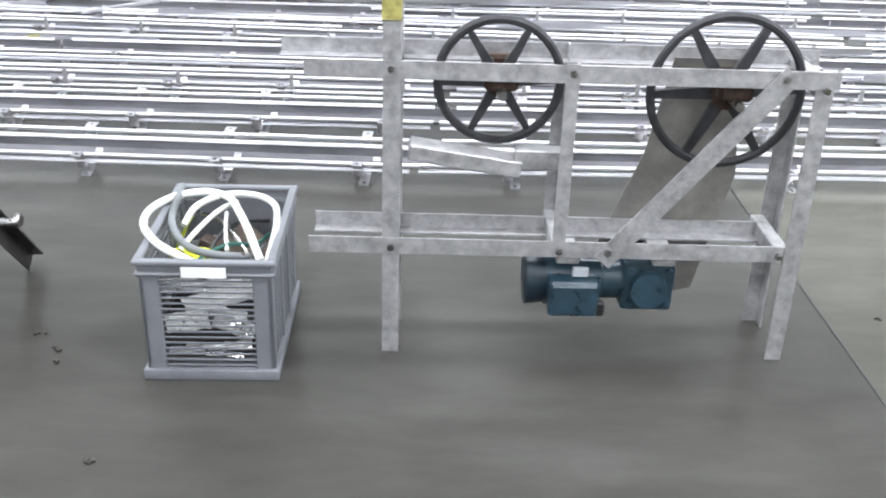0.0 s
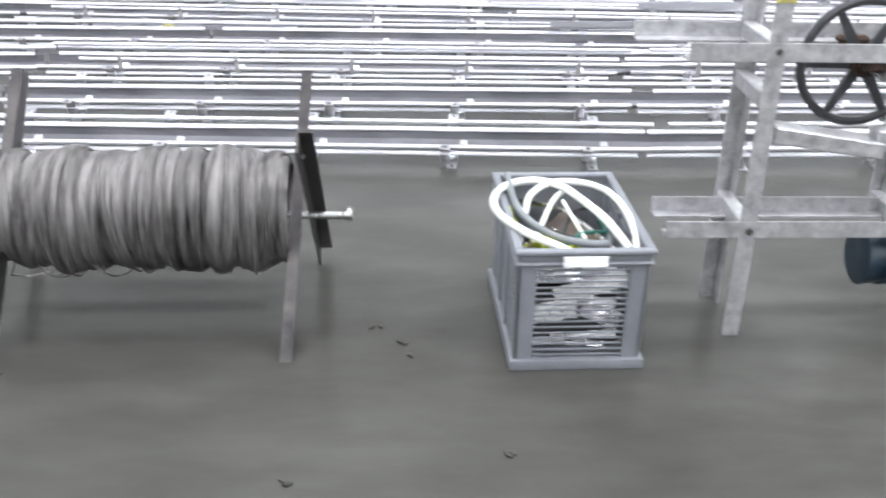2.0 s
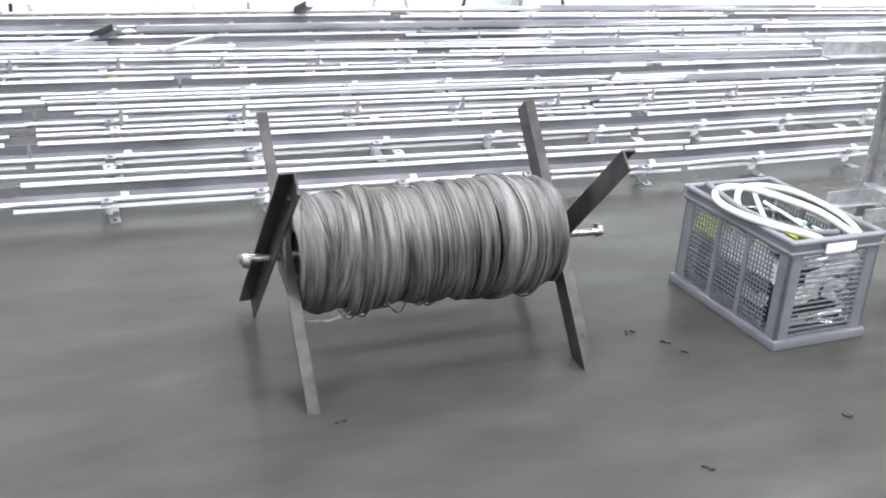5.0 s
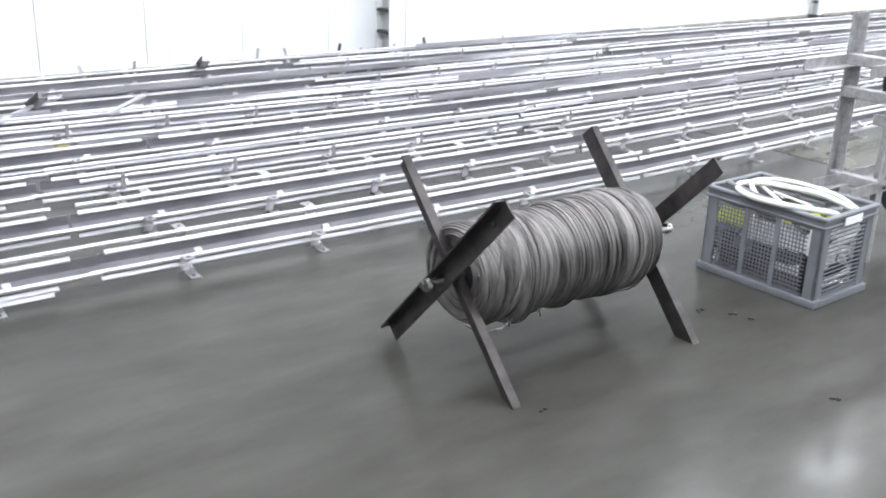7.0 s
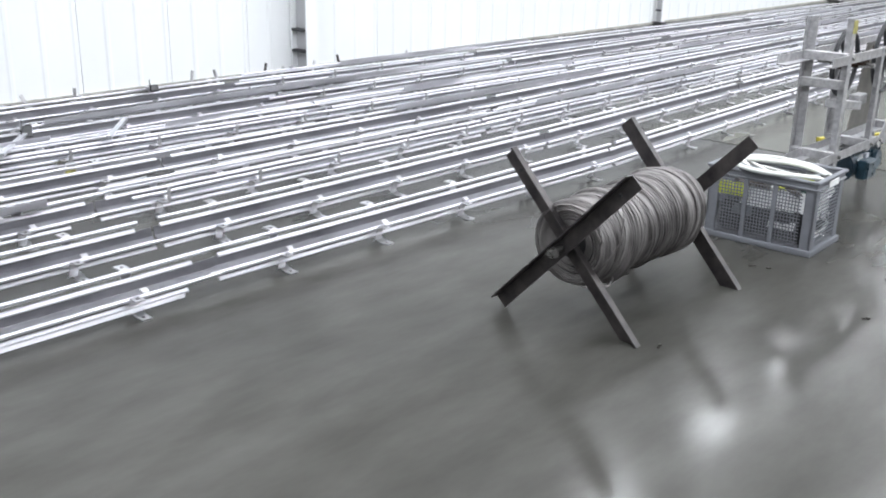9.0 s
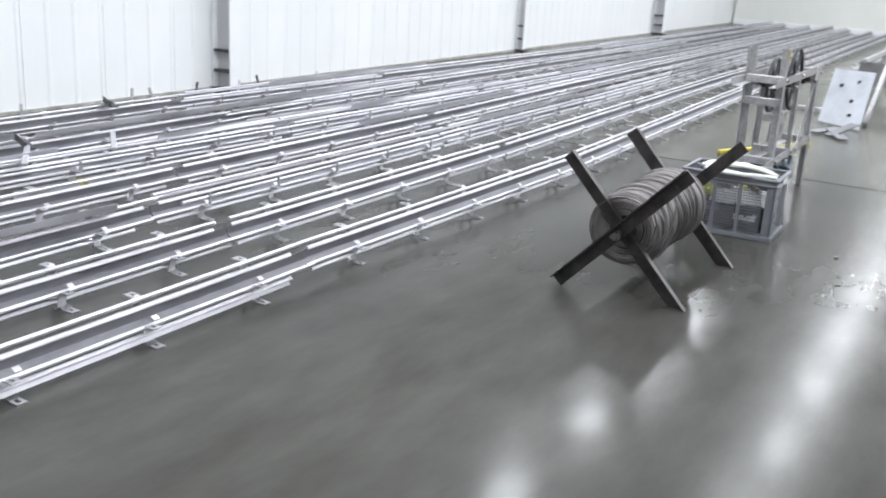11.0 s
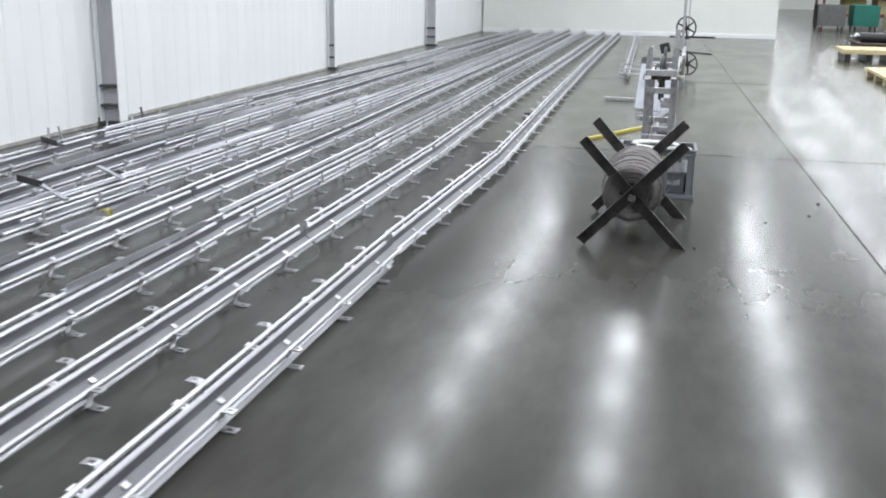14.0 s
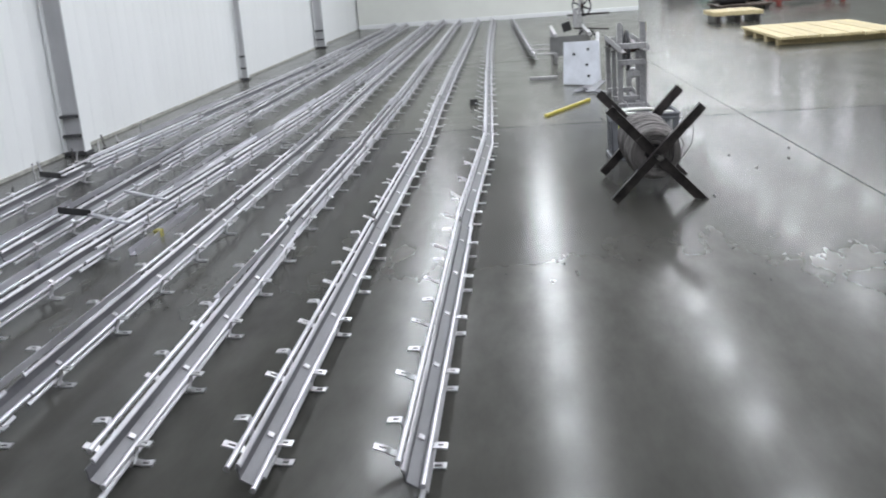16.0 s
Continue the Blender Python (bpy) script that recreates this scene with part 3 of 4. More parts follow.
for s in (-1, 1):
    bm = bmesh.new()
    grid(bm, "x", s * (CD / 2 - 0.014), -CW / 2 + 0.06, CW / 2 - 0.06, 0.045, CH - 0.07, 0.028 if s > 0 else 0, 0.0195, 0.0042)
    part("end_mesh", bm, M_CRATE, crate)
bm = bmesh.new()
box(bm, (0, CD / 2 - 0.02, CH / 2 + 0.02), (CW - 0.1, 0.003, CH - 0.12))
part("back_panel", bm, M_CRATE, crate)
for s in (-1, 1):
    for k in range(3):
        bm = bmesh.new()
        lo = -CD / 2 + 0.065 + k * 0.1585
        grid(bm, "y", s * (CW / 2 - 0.012), lo + 0.012, lo + 0.148, 0.045, CH - 0.07, 0.017, 0.018)
        part("side_mesh", bm, M_CRATE, crate)
    for k in (1, 2):
        bm = bmesh.new()
        box(bm, (s * (CW / 2 - 0.012), -CD / 2 + 0.064 + k * 0.1585, CH / 2 - 0.01), (0.014, 0.026, CH - 0.08), bevel=0.003)
        part("side_post", bm, M_CRATE, crate)
bm = bmesh.new()
box(bm, (0.0, -CD / 2 - 0.006, CH - 0.034), (0.13, 0.004, 0.034), bevel=0.001)
part("label_card", bm, M_PAPER, crate, "blank white label card")
crx = Matrix.Translation((CX, CY, 0)) @ Matrix.Rotation(radians(1.2), 4, "Z")


def in_crate(name, bm, mat, label, category, smooth=False, group=""):
    ob = solid(name, bm, mat, label, category, smooth=smooth, group=group)
    ob.matrix_basis = crx
    return ob


def curve(pts, n=7):
    """A smooth line through points."""
    p = [Vector(q) for q in pts]
    p = [2 * p[0] - p[1]] + p + [2 * p[-1] - p[-2]]
    out = []
    for i in range(1, len(p) - 2):
        for j in range(n):
            u = j / n
            out.append(0.5 * (2 * p[i] + (p[i + 1] - p[i - 1]) * u + (2 * p[i - 1] - 5 * p[i] + 4 * p[i + 1] - p[i + 2]) * u * u + (3 * p[i] - p[i - 1] - 3 * p[i + 1] + p[i + 2]) * u ** 3))
    return out + [p[-2]]


bm = bmesh.new()
tube(bm, curve([(0.0, -0.262, 0.35), (-0.06, -0.255, 0.385), (-0.15, -0.2, 0.405), (-0.222, -0.08, 0.412), (-0.228, 0.05, 0.413), (-0.17, 0.16, 0.413), (-0.08, 0.2, 0.412), (0.0, 0.15, 0.412),
                (0.05, 0.04, 0.41), (0.1, -0.09, 0.4), (0.15, -0.21, 0.36)]), 0.0125, 12)
in_crate("white_hose", bm, M_HOSE, "white plastic hose bent through the crate, bulging over its rim", "hose", True)
bm = bmesh.new()
tube(bm, curve([(-0.13, 0.04, 0.36), (-0.1, 0.12, 0.395), (-0.02, 0.19, 0.408), (0.08, 0.195, 0.405), (0.15, 0.12, 0.404), (0.175, -0.01, 0.4), (0.178, -0.14, 0.385), (0.17, -0.23, 0.355)]), 0.011, 12)
in_crate("white_hose", bm, M_HOSE, "second white plastic hose arched along the crate's wall", "hose", True)
bm = bmesh.new()
tube(bm, curve([(-0.12, -0.12, 0.335), (-0.08, -0.02, 0.365), (-0.03, 0.09, 0.388), (0.02, 0.17, 0.392)]), 0.0085, 12)
in_crate("white_hose", bm, M_HOSE, "short thin piece of white hose laid across the crate", "hose", True)
bm = bmesh.new()
tube(bm, curve([(0.0, 0.09, 0.385), (0.015, -0.02, 0.372), (0.035, -0.12, 0.35)]), 0.006, 10)
in_crate("white_hose", bm, M_HOSE, "thin straight end of white hose in the crate", "hose", True)
bm = bmesh.new()
tube(bm, curve([(-0.165, 0.22, 0.425), (-0.165, 0.12, 0.41), (-0.155, 0.0, 0.395), (-0.11, -0.11, 0.385), (-0.05, -0.18, 0.38), (0.03, -0.205, 0.375), (0.09, -0.19, 0.365)]), 0.012, 10)
in_crate("grey_hose", bm, M_GREYHOSE, "bent dark grey hose among the hoses", "hose", True)
bm = bmesh.new()
disc(bm, (-0.07, -0.1, 0.275), 0.055, 0.07, "z", 20)
disc(bm, (-0.07, -0.1, 0.315), 0.065, 0.012, "z", 20)
disc(bm, (-0.07, -0.1, 0.24), 0.065, 0.012, "z", 20)
in_crate("tape_spool", bm, M_YELLOW, "fluorescent yellow spool of tape in the crate", "spool")


def crumple(bm, w, h, m, nx=9, ny=5, amp=0.012, seed=0, thick=0.0015):
    """A creased sheet: a jittered grid with a back face, w by h in its own x and z, placed by m."""
    cr_ = random.Random(seed)
    bow = cr_.uniform(-1, 1) * amp
    grid_ = [[Vector(((i / (nx - 1) - 0.5) * w + cr_.uniform(-0.1, 0.1) * w / nx, cr_.uniform(-amp, amp) * 0.6 + bow * math.sin(3.1 * i / nx), (j / (ny - 1) - 0.5) * h + cr_.uniform(-0.12, 0.12) * h / ny)) for i in range(nx)] for j in range(ny)]
    f0 = [[bm.verts.new(m @ p) for p in row] for row in grid_]
    f1 = [[bm.verts.new(m @ (p + Vector((0, thick, 0)))) for p in row] for row in grid_]
    for j in range(ny - 1):
        for i in range(nx - 1):
            bm.faces.new((f0[j][i], f0[j][i + 1], f0[j + 1][i + 1], f0[j + 1][i]))
            bm.faces.new((f1[j][i], f1[j + 1][i], f1[j + 1][i + 1], f1[j][i + 1]))
    rim_ = [(0, i) for i in range(nx)] + [(j, nx - 1) for j in range(1, ny)] + [(ny - 1, i) for i in range(nx - 2, -1, -1)] + [(j, 0) for j in range(ny - 2, 0, -1)]
    for q in range(len(rim_)):
        (ja, ia), (jb, ib) = rim_[q], rim_[(q + 1) % len(rim_)]
        bm.faces.new((f0[ja][ia], f1[ja][ia], f1[jb][ib], f0[jb][ib]))


bm = bmesh.new()
crumple(bm, 0.17, 0.16, pose(-0.045, -0.13, 0.34, 62, 6, 10), amp=0.03, seed=4)
in_crate("yellow_bag", bm, M_YELLOW, "crumpled fluorescent yellow bag in the crate", "bag")
for k, (mat_, lab_, pts_) in enumerate(((M_BLACK, "black", [(0.12, 0.18, 0.32), (0.03, 0.06, 0.36), (-0.02, -0.08, 0.33), (0.08, -0.2, 0.3)]),
                                        (M_GREYHOSE, "grey", [(-0.13, -0.16, 0.31), (-0.02, -0.2, 0.35), (0.1, -0.14, 0.34), (0.13, 0.02, 0.31)]),
                                        (M_GREEN, "dark green", [(-0.1, -0.2, 0.31), (0.02, -0.1, 0.355), (0.11, -0.05, 0.34), (0.13, 0.12, 0.3)]),
                                        (M_ROD, "bright", [(-0.12, 0.22, 0.33), (0.0, 0.04, 0.37), (0.12, -0.16, 0.33)]))):
    bm = bmesh.new()
    fine = []
    for q in range(len(pts_) - 1):
        for u in range(6):
            p0, p1, p2, p3 = (Vector(pts_[max(0, min(len(pts_) - 1, q + d_))]) for d_ in (-1, 0, 1, 2))
            v_ = u / 6
            fine.append(0.5 * ((2 * p1) + (p2 - p0) * v_ + (2 * p0 - 5 * p1 + 4 * p2 - p3) * v_ ** 2 + (3 * p1 - p0 - 3 * p2 + p3) * v_ ** 3))
    tube(bm, fine + [Vector(pts_[-1])], 0.007, 8)
    in_crate("cable_piece", bm, mat_, lab_ + " piece of cable tangled among the hoses", "cable", True, "cable pieces in the crate")
bm = bmesh.new()
disc(bm, (0.0, -0.15, 0.31), 0.032, 0.09, "x", 16)
disc(bm, (0.05, -0.15, 0.31), 0.022, 0.03, "x", 12)
in_crate("green_coupling", bm, M_GREEN, "dark green plastic hose coupling in the crate", "coupling", True)
pr = random.Random(5)
for k in range(9):
    bm = bmesh.new()
    sx, sy = pr.uniform(0.05, 0.16), pr.uniform(0.06, 0.2)
    box(bm, (pr.uniform(-0.09, 0.09), pr.uniform(-0.18, 0.18), 0.23 + 0.008 * k), (sx, sy, pr.uniform(0.02, 0.05)), pose(0, 0, 0, pr.uniform(-25, 25), pr.uniform(-25, 25), pr.uniform(0, 90)), 0.004)
    in_crate("metal_offcut", bm, (M_BROWN, M_BLACK, M_FOIL, M_GREYHOSE)[k % 4], ("brown", "black", "bright sheet", "grey")[k % 4] + " metal offcut heaped in the crate", "offcut", group="offcuts in the crate")
# added black block: makes the gaps behind the mesh read as shade
bm = bmesh.new()
box(bm, (0, 0, 0.12), (0.31, 0.5, 0.17), bevel=0.03)
in_crate("shade_filler", bm, M_BLACK, "black filler block standing for shade in the crate's lower half", "scrap", group="")
for k, (cx, cz, w, hh, rot) in enumerate(((-0.02, 0.305, 0.24, 0.05, 4), (0.03, 0.262, 0.22, 0.05, -19), (-0.07, 0.175, 0.13, 0.05, -6), (0.07, 0.165, 0.13, 0.045, 24), (0.03, 0.21, 0.16, 0.03, 10), (0.02, 0.1, 0.2, 0.022, -4), (-0.02, 0.07, 0.22, 0.02, 5))):
    bm = bmesh.new()
    crumple(bm, w, hh * 1.25, pose(cx, -0.262, cz, 0, rot, 0), amp=0.011, seed=50 + k)
    in_crate("sheet_offcut", bm, M_PAPER if k in (1, 2) else M_FOIL, "bright folded sheet offcut inside the crate", "offcut", group="sheet offcuts in the crate")
for k, (cy, cz, w, hh, rot, mt) in enumerate(((0.17, 0.275, 0.15, 0.07, 28, M_YELLOW), (0.03, 0.25, 0.16, 0.09, 24, M_PAPER), (-0.15, 0.265, 0.19, 0.11, 26, M_PAPER), (-0.12, 0.14, 0.14, 0.07, 20, M_PAPER), (0.1, 0.17, 0.1, 0.05, 14, M_GREYHOSE))):
    bm = bmesh.new()
    crumple(bm, w, hh, pose(-0.158, cy, cz, rot, 0, 90), amp=0.008, seed=70 + k)
    in_crate("packet", bm, mt, ("yellow packet", "white packet", "white packet", "white packet", "grey packet")[k] + " behind the crate's side mesh", "packet", group="packets in the crate")

# ---- pulley machine ----
mach = thing("pulley_machine", (0, 0, 0), "galvanised frame with two black spoked wheels and blue motor", "machine")
YF, YB = 2.66, 2.925


def lbar(name, a, b, w=0.052, t=0.006, fy=1, mat=None, flat=False):
    """Angle bar whose broad face looks to the front (fy=1) or back."""
    bm = bmesh.new()
    a, b = Vector(a), Vector(b)
    d = (b - a).normalized()
    s = Vector((0, 1, 0)).cross(d)
    prof = [(-w / 2, 0), (w / 2, 0), (w / 2, t), (-w / 2, t)] if flat else [(-w / 2, 0), (w / 2, 0), (w / 2, w), (w / 2 - t, w), (w / 2 - t, t), (-w / 2, t)]
    r0 = [bm.verts.new(a + s * p + Vector((0, fy * q, 0))) for p, q in prof]
    r1 = [bm.verts.new(b + s * p + Vector((0, fy * q, 0))) for p, q in prof]
    n = len(prof)
    for i in range(n):
        bm.faces.new((r0[i], r0[(i + 1) % n], r1[(i + 1) % n], r1[i]))
    bm.faces.new(r0[::-1])
    bm.faces.new(r1)
    return part(name, bm, mat or M_GALV, mach)


for y, fy in ((YF, 1), (YB, -1)):
    lbar("leg", (0.05, y, 0), (0.05, y, 1.14), fy=fy)
    lbar("leg", (1.29, y, 0), (1.29, y, 0.93), fy=fy)
    lbar("top_rail", (-0.2 if fy > 0 else -0.3, y + 0.002 * fy - 0.004 * fy, 0.925), (1.33 if fy > 0 else 1.36, y - 0.002 * fy, 0.925), fy=fy)
    lbar("low_rail", (-0.2, y - 0.002 * fy - (0.07 if fy < 0 else 0), 0.376), (1.255, y - 0.002 * fy - (0.07 if fy < 0 else 0), 0.376), fy=fy)
    lbar("post", (0.565, y - 0.004 * fy, 0.376), (0.565, y - 0.004 * fy, 0.955), w=0.04, fy=fy)
bm = bmesh.new()
box(bm, (0.05, YF - 0.0025, 1.1), (0.056, 0.003, 0.07))
part("paint_mark", bm, M_YPAINT, mach, "worn yellow paint mark")
lbar("brace", (1.19, YF - 0.012, 0.945), (0.70, YF - 0.012, 0.34), w=0.062, flat=True)
for x, z in ((0.05, 0.93), (0.05, 0.78), (1.29, 0.90), (0.05, 0.376), (1.25, 0.376), (0.565, 0.376)):
    bm = bmesh.new()
    box(bm, (x, (YF + YB) / 2, z), (0.045, YB - YF - 0.012, 0.05), bevel=0.003)
    part("cross_bar", bm, M_GALV, mach)
for x, z in ((0.05, 0.93), (1.29, 0.9), (0.565, 0.93), (0.05, 0.376), (1.24, 0.376), (0.565, 0.376), (1.17, 0.93), (0.715, 0.376)):
    bm = bmesh.new()
    disc(bm, (x, YF - 0.017, z), 0.011, 0.012, "y", 6)
    part("bolt", bm, M_ROD, mach)


def spoked_wheel(c, r, parent, spokes=6, turn=0.0, hub_mat=None):
    w = new("wheel")
    w.parent = parent
    w.matrix_basis = pose(*c)
    bm = bmesh.new()
    bmesh_pts = [(math.cos(2 * math.pi * j / 56) * (r - 0.012), 0, math.sin(2 * math.pi * j / 56) * (r - 0.012)) for j in range(56)]
    tube(bm, bmesh_pts, 0.014, 8, True)
    part("rim", bm, M_WHEEL, w, smooth=True)
    bm = bmesh.new()
    disc(bm, (0, 0, 0), r * 0.2, 0.06, "y", 24)
    disc(bm, (0, 0, 0), r * 0.11, 0.16, "y", 20)
    part("hub", bm, hub_mat or M_RUST, w, "rusty hub", True)
    for i in range(spokes):
        a = 2 * math.pi * i / spokes + turn
        bm = bmesh.new()
        p, q = Vector((math.cos(a), 0, math.sin(a))) * r * 0.15, Vector((math.cos(a), 0, math.sin(a))) * (r - 0.015)
        extrude(bm, [(-0.008, -r * 0.085), (0.008, -r * 0.085), (0.008, r * 0.085), (-0.008, r * 0.085)], p, q, Vector((0, 1, 0)).cross(q - p))
        for v in bm.verts:
            f = v.co.length / r
            if f > 0.7:
                side = Vector((-math.sin(a), 0, math.cos(a)))
                v.co -= side * v.co.dot(side) * 0.45
        part("spoke", bm, M_WHEEL, w)
    return w


spoked_wheel((0.365, 2.80, 0.863), 0.196, mach, turn=0.04)
spoked_wheel((1.045, 2.79, 0.85), 0.238, mach, turn=0.06)
for xw, zw in ((0.365, 0.863), (1.045, 0.85)):
    bm = bmesh.new()
    tube(bm, [(xw, YF - 0.03, zw), (xw, YB + 0.03, zw)], 0.014, 12)
    part("shaft", bm, M_ROD, mach, smooth=True)
    for y in (YF + 0.04, YB - 0.04):
        bm = bmesh.new()
        box(bm, (xw, y, zw + 0.03), (0.1, 0.045, 0.06), bevel=0.01)
        part("bearing_block", bm, M_RUST, mach)
bm = bmesh.new()
poly = [(0.9, 0.93), (1.1, 0.93), (1.14, 0.56), (1.08, 0.3), (1.05, 0.15), (0.97, 0.13), (0.95, 0.3), (0.72, 0.3), (0.84, 0.62)]
v0 = [bm.verts.new((x, 2.868, z)) for x, z in poly]
v1 = [bm.verts.new((x, 2.872, z)) for x, z in poly]
bm.faces.new(v0)
bm.faces.new(v1[::-1])
for i in range(9):
    bm.faces.new((v0[i], v0[(i + 1) % 9], v1[(i + 1) % 9], v1[i]))
part("belt_guard", bm, M_GUARD, mach, "dull grey belt guard sheet")
bm = bmesh.new()
between(bm, (0.1, 2.74, 0.665), (0.44, 2.74, 0.615), 0.09, 0.05, bevel=0.004)
part("tension_arm", bm, M_GALV, mach)
bm = bmesh.new()
box(bm, (0.49, 2.74, 0.645), (0.14, 0.06, 0.06), bevel=0.004)
part("arm_block", bm, M_GALV, mach)
motor = new("gear_motor")
motor.parent = mach
motor.matrix_basis = pose(0, 2.79, 0.018)
tagged(motor, "blue painted gear motor slung under the frame")
bm = bmesh.new()
disc(bm, (0.62, 0, 0.205), 0.086, 0.2, "x", 28)
part("motor_body", bm, M_BLUE, motor, smooth=True)
for k in range(14):
    a = 2 * math.pi * k / 14
    bm = bmesh.new()
    box(bm, (0.63, 0.091 * math.cos(a), 0.205 + 0.091 * math.sin(a)), (0.17, 0.004, 0.014), Matrix.Rotation(-a + math.pi / 2, 4, "X"))
    part("cooling_fin", bm, M_BLUE, motor)
bm = bmesh.new()
disc(bm, (0.51, 0, 0.205), 0.095, 0.06, "x", 28, 0.088)
for k in range(5):
    disc(bm, (0.4785, 0, 0.205), 0.08 - 0.016 * k, 0.004 + 0.002 * k, "x", 24)
part("fan_cowl", bm, M_MOTORDARK, motor, "darker fan cowl", True)
bm = bmesh.new()
box(bm, (0.645, -0.1, 0.268), (0.05, 0.02, 0.03), bevel=0.003)
part("rating_plate", bm, M_PANEL, motor, "pale rating plate")
bm = bmesh.new()
box(bm, (0.625, -0.115, 0.19), (0.155, 0.06, 0.12), bevel=0.008)
box(bm, (0.625, -0.15, 0.19), (0.142, 0.012, 0.105), bevel=0.005)
part("terminal_box", bm, M_BLUE, motor)
bm = bmesh.new()
box(bm, (0.87, 0, 0.205), (0.17, 0.15, 0.17), bevel=0.02, segs=2)
disc(bm, (0.87, -0.08, 0.205), 0.06, 0.05, "y", 24)
disc(bm, (0.76, 0, 0.205), 0.07, 0.07, "x", 24)
for dx in (-0.06, 0.06):
    for dz in (-0.06, 0.06):
        disc(bm, (0.87 + dx, -0.08, 0.205 + dz), 0.012, 0.02, "y", 6)
part("gearbox", bm, M_BLUE, motor, smooth=True)
for x in (0.6, 0.9):
    bm = bmesh.new()
    box(bm, (x, -0.03, 0.318), (0.07, 0.18, 0.03), bevel=0.004)
    part("mount", bm, M_GALV, motor)
bm = bmesh.new()
box(bm, (0.72, -0.08, 0.13), (0.03, 0.03, 0.05), bevel=0.006)
part("cable_gland", bm, M_BLACK, motor)
# ---- farther things ----
bm = bmesh.new()
between(bm, (2.15, 3.56, 0.016), (3.3, 2.98, 0.016), 0.04, 0.03, bevel=0.003)
solid("spirit_level", bm, M_LEVEL, "long yellow spirit level lying on the floor", "level")
bm = bmesh.new()
box(bm, (5.9, 3.48, 0.03), (0.06, 0.42, 0.05), bevel=0.004)
solid("loose_bar", bm, M_GALV, "short galvanised bar lying on the floor", "bar")
bm = bmesh.new()
P = [Vector(p) for p in ((4.65, 2.72, 0.02), (5.05, 3.22, 0.02), (5.45, 3.18, 0.58), (5.05, 2.7, 0.61))]
nrm = (P[1] - P[0]).cross(P[3] - P[0]).normalized() * 0.012
f = [bm.verts.new(p) for p in P]
g = [bm.verts.new(p + nrm) for p in P]
bm.faces.new(f)
bm.faces.new(g[::-1])
for i in range(4):
    bm.faces.new((f[i], f[(i + 1) % 4], g[(i + 1) % 4], g[i]))
sp = thing("leaning_sheet", (0, 0, 0), "pale grey drilled sheet panel leaning behind the machine", "panel")
part("sheet", bm, M_PANEL, sp)
for u, v in ((0.3, 0.8), (0.35, 0.45), (0.3, 0.2), (0.7, 0.7)):
    bm = bmesh.new()
    c = P[0].lerp(P[1], u).lerp(P[3].lerp(P[2], u), v) - nrm * 0.15
    disc(bm, c, 0.022, 0.012, "x", 12)
    part("hole", bm, M_BLACK, sp, "dark hole")
bm = bmesh.new()
between(bm, (5.15, 2.73, 0.02), (5.75, 2.66, 0.66), 0.05, 0.05)
solid("prop_bar", bm, M_GALV, "galvanised bar propping the sheet panel", "bar")
for k, (a, b) in enumerate((((4.0, 2.92, 0.01), (4.35, 2.72, 0.12)), ((3.85, 2.75, 0.01), (4.3, 2.95, 0.05)), ((4.1, 3.1, 0.01), (4.5, 2.9, 0.04)))):
    bm = bmesh.new()
    between(bm, (a[0], a[1], a[2] + 0.01), b, 0.12, 0.012)
    solid("bent_sheet", bm, M_PAN, "bent aluminium sheet offcut lying by the panel", "sheet", group="bent sheets")

m2 = thing("second_pulley_machine", (0, 0, 0), "galvanised take-up frame with two spoked wheels and a tall pole", "machine")


def bar2(name, a, b, w=0.06, mat=None):
    bm = bmesh.new()
    between(bm, a, b, w, w, (0, 0.3, 1) if abs(a[2] - b[2]) < 0.5 else (0, 1, 0), 0.004)
    return part(name, bm, mat or M_GALV, m2)


for y in (2.62, 3.2):
    for x in (8.3, 10.1):
        bar2("leg", (x, y, 0), (x, y, 0.52))
    bar2("rail", (8.0, y, 0.5), (10.4, y, 0.5))
    bar2("rail", (8.0, y, 0.16), (10.4, y, 0.16))
bar2("pole", (9.95, 2.66, 0.0), (9.95, 2.66, 3.2), 0.05)
bar2("pole", (10.05, 2.58, 0.5), (10.05, 2.58, 3.2), 0.02)
bar2("upright", (9.9, 2.75, 0.5), (9.9, 2.75, 0.85), 0.09)
bar2("side_arm", (10.0, 2.9, 0.72), (10.0, 2.1, 0.72), 0.035, M_IRON)
bar2("side_arm", (9.6, 2.8, 0.5), (9.6, 2.15, 0.45), 0.03, M_IRON)
bar2("block", (9.2, 2.95, 0.56), (9.5, 2.95, 0.56), 0.16, M_BLACK)
for c in ((10.0, 2.62, 0.88), (9.8, 2.55, 0.26)):
    w2 = spoked_wheel((0, 0, 0), 0.2, m2, turn=0.4)
    w2.matrix_basis = pose(*c, 0, 0, 62)
for k, y in enumerate((3.3, 3.45, 3.6)):
    bar2("prong", (8.1 + 0.2 * k, 3.2, 0.2 + 0.06 * k), (8.1 + 0.2 * k, 3.65, 0.2 + 0.06 * k), 0.025)
bm = bmesh.new()
box(bm, (8.25, 2.95, 0.30), (0.02, 0.7, 0.34), bevel=0.004)
part("cover", bm, M_DARKPANEL, m2, "dark grey cover plate")
bm = bmesh.new()
box(bm, (8.2, 2.69, 0.26), (0.012, 0.09, 0.16), bevel=0.002)
part("warning_plate", bm, M_LEVEL, m2, "yellow warning plate")

